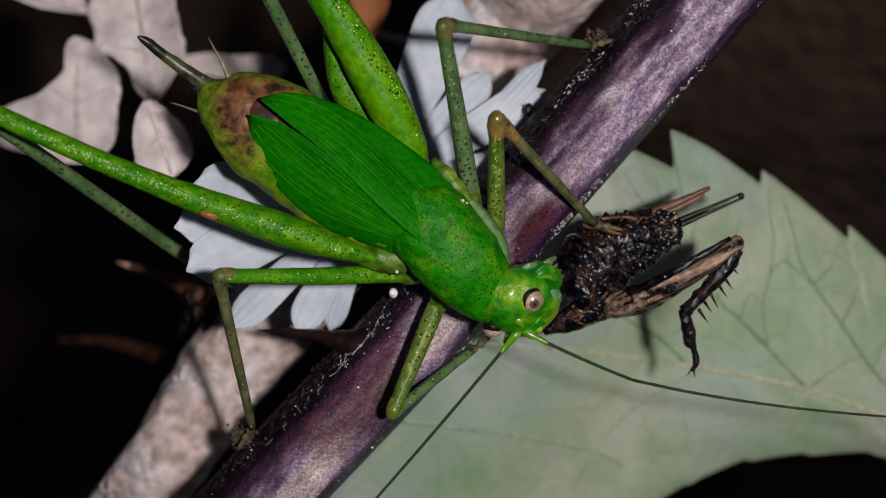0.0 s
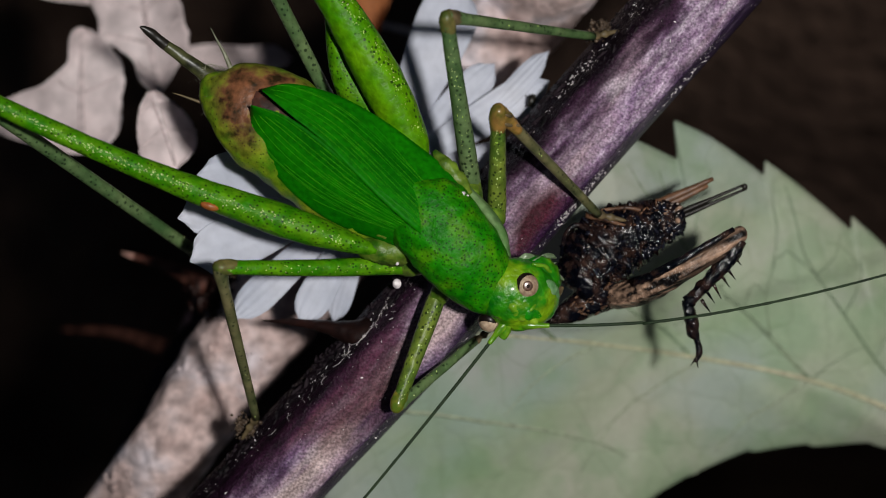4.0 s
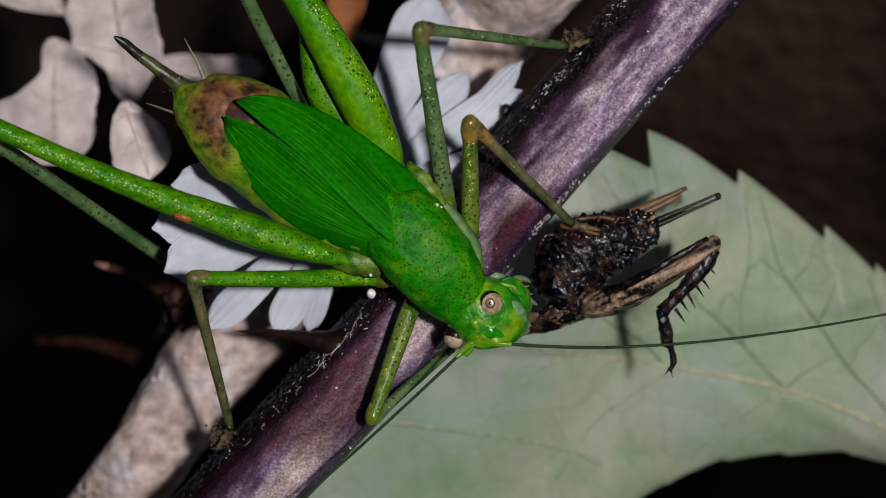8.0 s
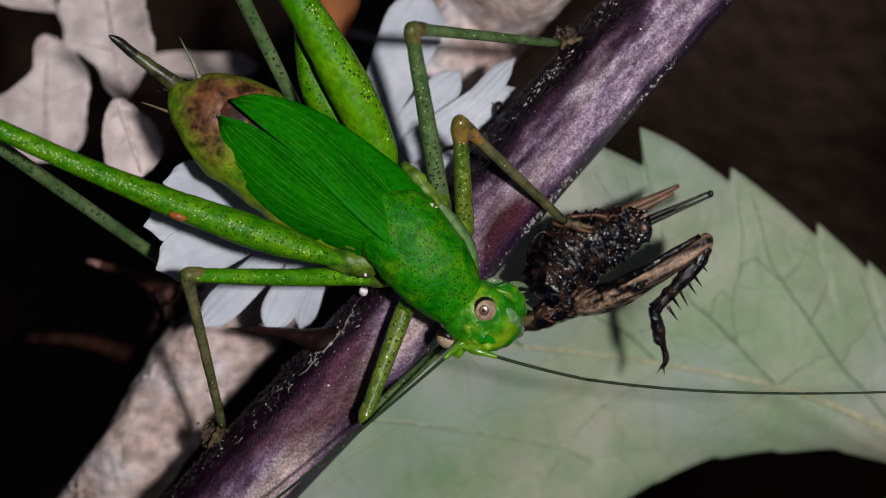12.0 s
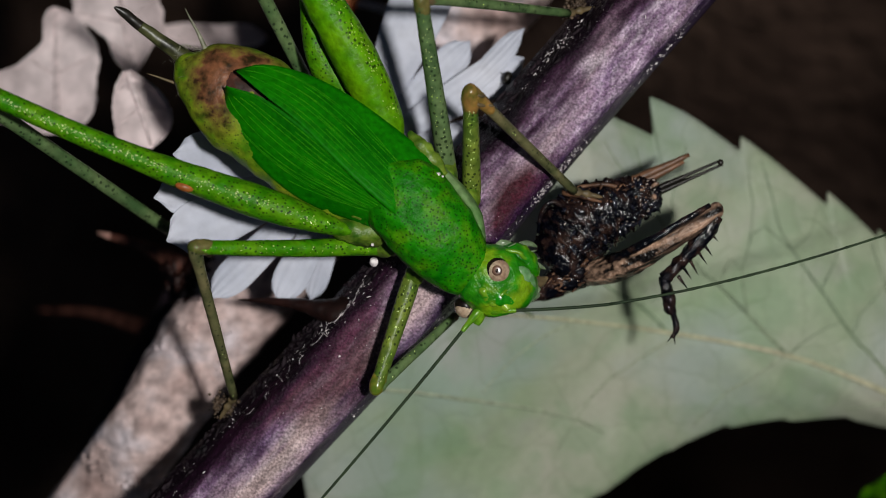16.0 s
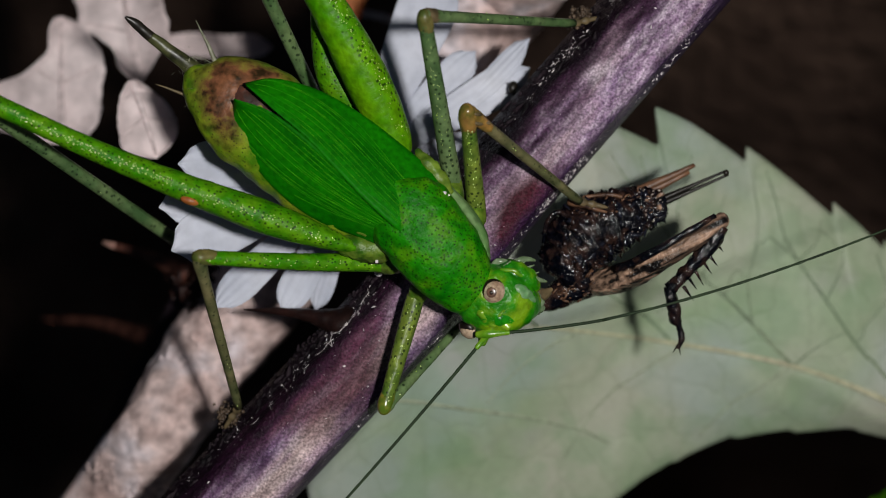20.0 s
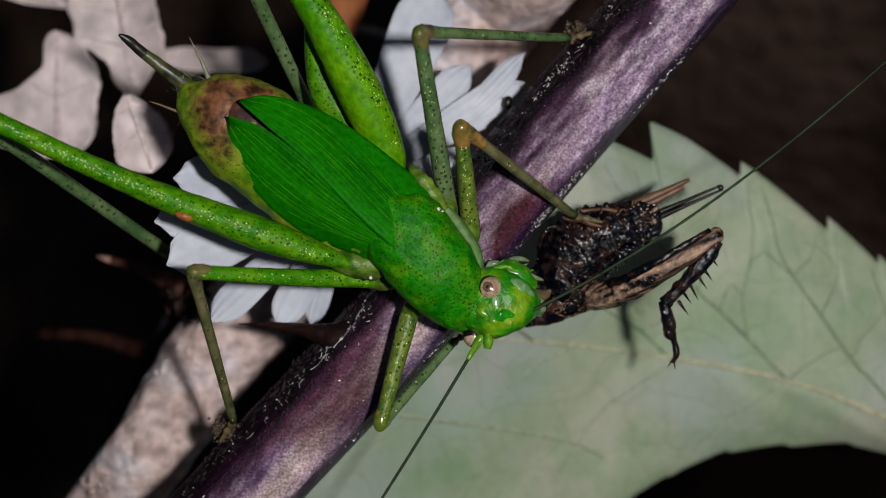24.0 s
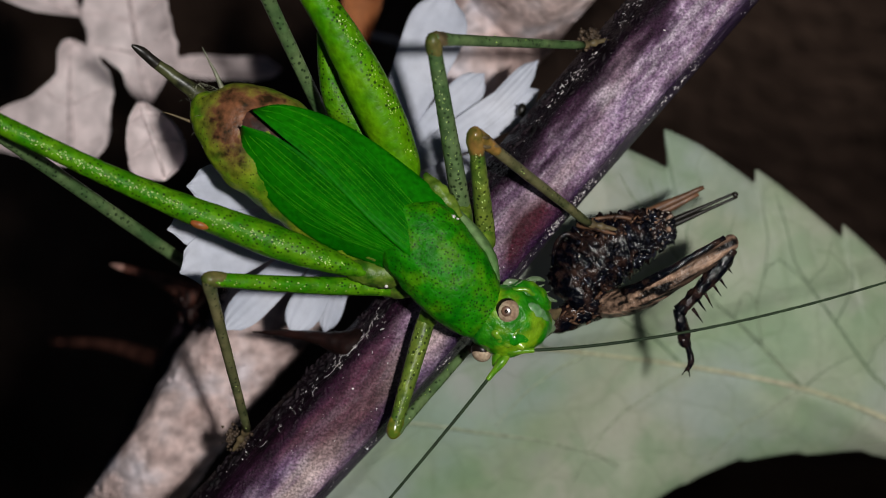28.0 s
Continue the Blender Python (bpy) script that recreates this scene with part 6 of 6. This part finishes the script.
    head_rows = [
    (0, pose(0.00169, -0.00242, 0.03518, 26.5, 12.5, 12.6)),
    (0.5, pose(0.00187, -0.00243, 0.03512, 28.3, 8.5, 14.5)),
    (1, pose(0.00199, -0.00249, 0.03509, 28.0, 6.8, 17.2)),
    (1.5, pose(0.00207, -0.00247, 0.03512, 26.2, 8.0, 18.2)),
    (2, pose(0.00176, -0.00252, 0.03512, 23.7, 7.2, 15.3)),
    (2.5, pose(0.00177, -0.00249, 0.03519, 21.1, 11.1, 14.7)),
    (3, pose(0.00162, -0.00260, 0.03532, 19.4, 18.6, 13.3)),
    (3.5, pose(0.00142, -0.00251, 0.03532, 11.2, 15.1, 8.6)),
    (5.5, pose(0.00134, -0.00227, 0.03532, -3.2, 5.3, 5.4)),
    (6, pose(0.00116, -0.00238, 0.03533, -5.1, 3.8, 5.9)),
    (6.5, pose(0.00074, -0.00304, 0.03516, 2.5, -1.9, -1.0)),
    (7, pose(0.00084, -0.00278, 0.03519, 0.4, -2.0, -2.5)),
    (7.5, pose(0.00091, -0.00269, 0.03523, -0.8, 0.3, -2.2)),
    (8, pose(0.00104, -0.00266, 0.03521, 0.3, -0.0, 0.1)),
    (8.5, pose(0.00092, -0.00280, 0.03517, 2.6, -1.1, 1.6)),
    (9, pose(0.00107, -0.00263, 0.03523, -1.3, -0.2, 2.5)),
    (9.5, pose(0.00112, -0.00256, 0.03527, -4.0, 0.7, 3.4)),
    (10, pose(0.00097, -0.00237, 0.03527, -8.6, -4.4, 4.3)),
    (10.5, pose(0.00092, -0.00235, 0.03529, -10.9, -5.5, 6.5)),
    (11, pose(0.00085, -0.00273, 0.03511, 4.7, -4.9, -2.6)),
    (11.5, pose(0.00107, -0.00289, 0.03513, 4.9, -2.3, -3.5)),
    (12, pose(0.00108, -0.00286, 0.03512, 6.7, -1.6, -4.1)),
    (12.5, pose(0.00099, -0.00279, 0.03509, 9.2, -2.3, -6.0)),
    (14.5, pose(0.00093, -0.00306, 0.03505, 14.6, -1.9, 0.0)),
    (15, pose(0.00105, -0.00301, 0.03506, 15.1, -0.9, 0.7)),
    (15.5, pose(0.00129, -0.00257, 0.03513, 4.0, -3.3, 0.3)),
    (16, pose(0.00127, -0.00270, 0.03520, -0.1, -1.5, 4.3)),
    (16.5, pose(0.00130, -0.00272, 0.03521, -0.4, -1.1, 4.8)),
    (17, pose(0.00126, -0.00267, 0.03521, -1.3, -2.0, 3.8)),
    (17.5, pose(0.00123, -0.00278, 0.03516, 1.4, -3.0, 4.4)),
    (18, pose(0.00110, -0.00301, 0.03512, 5.0, -3.7, 5.4)),
    (18.5, pose(0.00110, -0.00289, 0.03516, 1.3, -3.1, 4.3)),
    (19, pose(0.00086, -0.00292, 0.03508, 4.0, -7.8, 2.5)),
    (19.5, pose(0.00069, -0.00329, 0.03501, 6.6, -12.5, 7.6)),
    (20, pose(0.00110, -0.00311, 0.03506, 3.2, -10.8, 10.1)),
    (20.5, pose(0.00114, -0.00278, 0.03513, -0.8, -8.3, 6.4)),
    (21, pose(0.00117, -0.00286, 0.03514, -2.0, -8.2, 10.4)),
    (21.5, pose(0.00122, -0.00291, 0.03517, -3.6, -7.9, 14.4)),
    (23.5, pose(0.00122, -0.00284, 0.03525, -11.9, -10.1, 22.6)),
    (24, pose(0.00130, -0.00268, 0.03529, -13.2, -8.1, 21.0)),
    (24.5, pose(0.00149, -0.00284, 0.03527, -11.2, -7.8, 25.2)),
    (25, pose(0.00164, -0.00256, 0.03528, -12.9, -8.8, 26.1)),
    (25.5, pose(0.00165, -0.00265, 0.03534, -13.0, -3.2, 23.2)),
    (26, pose(0.00152, -0.00272, 0.03533, -10.9, -1.8, 18.1)),
    (26.5, pose(0.00118, -0.00306, 0.03522, -0.2, 0.3, 10.3)),
    (27, pose(0.00130, -0.00268, 0.03529, -6.7, -0.6, 8.5)),
    (27.5, pose(0.00134, -0.00296, 0.03518, -0.6, -3.4, 12.4)),
    (28, pose(0.00125, -0.00307, 0.03516, 0.4, -4.4, 12.7)),
    ]
    right_rows = [
    (0, pose(0.00266, -0.00330, 0.03525, 0, -1.5, -20.4)),
    (0.5, pose(0.00278, -0.00334, 0.03525, 0, -1.5, -20.6)),
    (1, pose(0.00300, -0.00338, 0.03525, 0, -1.5, -20.7)),
    (1.5, pose(0.00336, -0.00345, 0.03525, 0, -1.5, -15.8)),
    (2, pose(0.00282, -0.00353, 0.03526, 0, -1.5, -14.2)),
    (2.5, pose(0.00295, -0.00342, 0.03527, 0, -1.5, -10.9)),
    (3, pose(0.00277, -0.00340, 0.03528, 0, -1.5, -9.1)),
    (3.5, pose(0.00255, -0.00328, 0.03530, 0, -1.5, -3.9)),
    (5.5, pose(0.00289, -0.00305, 0.03536, 0, -1.5, 6.1)),
    (6, pose(0.00300, -0.00287, 0.03536, 0, -1.5, 7.5)),
    (6.5, pose(0.00174, -0.00408, 0.03534, 0, -1.5, -10.7)),
    (7, pose(0.00199, -0.00384, 0.03534, 0, -1.5, -6.2)),
    (7.5, pose(0.00208, -0.00365, 0.03535, 0, -1.5, -6.5)),
    (8, pose(0.00211, -0.00350, 0.03534, 0, -1.5, -4.4)),
    (8.5, pose(0.00198, -0.00372, 0.03534, 0, -1.5, -6.0)),
    (9, pose(0.00242, -0.00339, 0.03535, 0, -1.5, 1.7)),
    (9.5, pose(0.00192, -0.00329, 0.03536, 0, -1.5, 2.8)),
    (10, pose(0.00222, -0.00288, 0.03538, 0, -1.5, 10.9)),
    (10.5, pose(0.00179, -0.00304, 0.03539, 0, -1.5, 17.2)),
    (11, pose(0.00173, -0.00373, 0.03533, 0, -1.5, -18.3)),
    (11.5, pose(0.00196, -0.00397, 0.03533, 0, -1.5, -12.2)),
    (12, pose(0.00186, -0.00396, 0.03532, 0, -1.5, -14.4)),
    (12.5, pose(0.00168, -0.00405, 0.03531, 0, -1.5, -15.1)),
    (14.5, pose(0.00171, -0.00424, 0.03529, 0, -1.5, -19.0)),
    (15, pose(0.00170, -0.00414, 0.03529, 0, -1.5, -20.5)),
    (15.5, pose(0.00238, -0.00353, 0.03533, 0, -1.5, 4.8)),
    (16, pose(0.00217, -0.00348, 0.03535, 0, -1.5, 2.3)),
    (16.5, pose(0.00214, -0.00355, 0.03535, 0, -1.5, 3.2)),
    (17, pose(0.00242, -0.00340, 0.03535, 0, -1.5, 4.3)),
    (17.5, pose(0.00224, -0.00345, 0.03534, 0, -1.5, 7.7)),
    (18, pose(0.00215, -0.00392, 0.03533, 0, -1.5, 2.3)),
    (18.5, pose(0.00236, -0.00382, 0.03534, 0, -1.5, 7.1)),
    (19, pose(0.00185, -0.00377, 0.03533, 0, -1.5, 7.9)),
    (19.5, pose(0.00131, -0.00385, 0.03533, 0, -1.5, 7.3)),
    (20, pose(0.00174, -0.00395, 0.03534, 0, -1.5, 5.9)),
    (20.5, pose(0.00211, -0.00333, 0.03535, 0, -1.5, 13.6)),
    (21, pose(0.00189, -0.00358, 0.03536, 0, -1.5, 20.4)),
    (21.5, pose(0.00197, -0.00360, 0.03536, 0, -1.5, 16.3)),
    (23.5, pose(0.00216, -0.00294, 0.03539, 0, -1.5, 23.9)),
    (24, pose(0.00223, -0.00304, 0.03540, 0, -1.5, 24.5)),
    (24.5, pose(0.00231, -0.00287, 0.03539, 0, -1.5, 27.2)),
    (25, pose(0.00265, -0.00266, 0.03540, 0, -1.5, 32.1)),
    (25.5, pose(0.00268, -0.00290, 0.03540, 0, -1.5, 29.0)),
    (26, pose(0.00237, -0.00353, 0.03539, 0, -1.5, 20.0)),
    (26.5, pose(0.00245, -0.00375, 0.03535, 0, -1.5, 0.1)),
    (27, pose(0.00230, -0.00364, 0.03537, 0, -1.5, 7.2)),
    (27.5, pose(0.00249, -0.00358, 0.03535, 0, -1.5, 1.8)),
    (28, pose(0.00232, -0.00377, 0.03534, 0, -1.5, 2.1)),
    ]
    left_rows = [
    (0, pose(0.00162, -0.00351, 0.03517, 0, 2.0, 230.9)),
    (0.5, pose(0.00159, -0.00360, 0.03515, 0, 2.0, 231.6)),
    (1, pose(0.00172, -0.00369, 0.03515, 0, 2.0, 233.5)),
    (1.5, pose(0.00183, -0.00377, 0.03516, 0, 2.0, 235.0)),
    (2, pose(0.00168, -0.00374, 0.03517, 0, 2.0, 233.3)),
    (2.5, pose(0.00166, -0.00364, 0.03519, 0, 2.0, 234.2)),
    (3, pose(0.00162, -0.00362, 0.03521, 0, 2.0, 231.5)),
    (3.5, pose(0.00111, -0.00355, 0.03524, 0, 2.0, 231.5)),
    (5.5, pose(0.00102, -0.00349, 0.03528, 0, 2.0, 234.8)),
    (6, pose(0.00098, -0.00336, 0.03529, 0, 2.0, 229.8)),
    (6.5, pose(0.00021, -0.00464, 0.03524, 0, 2.0, 221.0)),
    (7, pose(0.00022, -0.00401, 0.03525, 0, 2.0, 225.6)),
    (7.5, pose(0.00030, -0.00372, 0.03526, 0, 2.0, 221.3)),
    (8, pose(0.00083, -0.00372, 0.03525, 0, 2.0, 223.8)),
    (8.5, pose(0.00080, -0.00389, 0.03524, 0, 2.0, 226.9)),
    (9, pose(0.00075, -0.00381, 0.03526, 0, 2.0, 228.4)),
    (9.5, pose(0.00089, -0.00362, 0.03528, 0, 2.0, 232.1)),
    (10, pose(0.00080, -0.00361, 0.03529, 0, 2.0, 225.1)),
    (10.5, pose(0.00073, -0.00353, 0.03530, 0, 2.0, 221.5)),
    (11, pose(0.00079, -0.00379, 0.03522, 0, 2.0, 220.1)),
    (11.5, pose(0.00053, -0.00379, 0.03523, 0, 2.0, 222.0)),
    (12, pose(0.00068, -0.00386, 0.03522, 0, 2.0, 221.3)),
    (12.5, pose(0.00064, -0.00385, 0.03521, 0, 2.0, 221.9)),
    (14.5, pose(0.00048, -0.00404, 0.03518, 0, 2.0, 224.7)),
    (15, pose(0.00082, -0.00414, 0.03518, 0, 2.0, 220.2)),
    (15.5, pose(0.00110, -0.00384, 0.03523, 0, 2.0, 231.6)),
    (16, pose(0.00089, -0.00390, 0.03525, 0, 2.0, 231.2)),
    (16.5, pose(0.00062, -0.00373, 0.03526, 0, 2.0, 227.5)),
    (17, pose(0.00081, -0.00362, 0.03526, 0, 2.0, 226.5)),
    (17.5, pose(0.00058, -0.00363, 0.03524, 0, 2.0, 224.7)),
    (18, pose(0.00059, -0.00409, 0.03522, 0, 2.0, 222.1)),
    (18.5, pose(0.00055, -0.00399, 0.03524, 0, 2.0, 225.7)),
    (19, pose(0.00073, -0.00408, 0.03522, 0, 2.0, 225.9)),
    (19.5, pose(0.00080, -0.00431, 0.03520, 0, 2.0, 229.0)),
    (20, pose(0.00122, -0.00418, 0.03522, 0, 2.0, 230.4)),
    (20.5, pose(0.00110, -0.00390, 0.03524, 0, 2.0, 228.8)),
    (21, pose(0.00088, -0.00421, 0.03525, 0, 2.0, 226.3)),
    (21.5, pose(0.00087, -0.00404, 0.03526, 0, 2.0, 224.5)),
    (23.5, pose(0.00114, -0.00415, 0.03530, 0, 2.0, 236.8)),
    (24, pose(0.00105, -0.00400, 0.03531, 0, 2.0, 239.3)),
    (24.5, pose(0.00148, -0.00408, 0.03530, 0, 2.0, 245.2)),
    (25, pose(0.00177, -0.00372, 0.03531, 0, 2.0, 245.5)),
    (25.5, pose(0.00164, -0.00396, 0.03532, 0, 2.0, 246.9)),
    (26, pose(0.00142, -0.00395, 0.03531, 0, 2.0, 239.5)),
    (26.5, pose(0.00094, -0.00458, 0.03526, 0, 2.0, 230.8)),
    (27, pose(0.00064, -0.00412, 0.03529, 0, 2.0, 226.2)),
    (27.5, pose(0.00074, -0.00422, 0.03525, 0, 2.0, 230.5)),
    (28, pose(0.00131, -0.00450, 0.03524, 0, 2.0, 231.5)),
    ]
    home = Matrix.Translation(Vector(HOME) * MM)
    walk(katydid, body_rows)
    inverse = [m.inverted() for _, m in body_rows]
    walk(head, [(t, k @ m) for (t, m), k in zip(head_rows, inverse)])
    # each feeler flexes at its joint: the sag there, in millimetres, at certain times
    sags = (((0, 0.42), (2, 0.4), (3, 0.15), (5.5, 0.04), (6, 0.02), (7, 0.2), (8, 0.05), (9, 0.07), (10.5, 0.02), (11, 0.27), (12, 0.2), (14.5, 0.36), (15, 0.38), (16, 0.14), (18, 0.04), (19, 0.15), (20, 0.12), (24, 0), (26, 0), (27, -0.2), (28, 0)), ((0, 0), (28, 0)))
    for ob, outer, joint, rows, sag in ((antenna_right, antenna_right_end, RIGHT_JOINT, right_rows, sags[0]), (antenna_left, antenna_left_end, LEFT_JOINT, left_rows, sags[1])):
        inner_rows, outer_rows = [], []
        for (t, m), k in zip(rows, inverse):
            d = float(np.interp(t, [p[0] for p in sag], [p[1] for p in sag]))
            near_turn, far_turn = math.atan2(-d, joint.x), math.atan2(d, 13.0)
            p = k @ m @ Matrix.Rotation(near_turn, 4, "Z")
            inner_rows.append((t, p))
            outer_rows.append((t, p @ Matrix.Translation(joint * MM) @ Matrix.Rotation(far_turn - near_turn, 4, "Z")))
        walk(ob, inner_rows)
        walk(outer, outer_rows)
    for hip, knee, foot, lf, lt, toe, thigh, shin, sole in LEGS:
        thigh_rows, shin_rows, sole_rows = [], [], []
        for (t, m), k in zip(body_rows, inverse):
            h = (m @ home.inverted() @ (hip * MM)) / MM
            d = foot - h
            n = d.length
            a = (lf * lf - lt * lt + n * n) / (2 * n)
            r = math.sqrt(max(lf * lf - a * a, 0.0))
            c = h + d * (a / n)
            out = knee - c
            out -= d * (out.dot(d) / (n * n))
            kn = c + out.normalized() * r
            thigh_rows.append((t, k @ aim(h, kn)))
            shin_rows.append((t, k @ aim(kn, foot)))
            sole_rows.append((t, k @ aim(foot, foot + toe)))
        walk(thigh, thigh_rows)
        walk(shin, shin_rows)
        walk(sole, sole_rows)


motions()
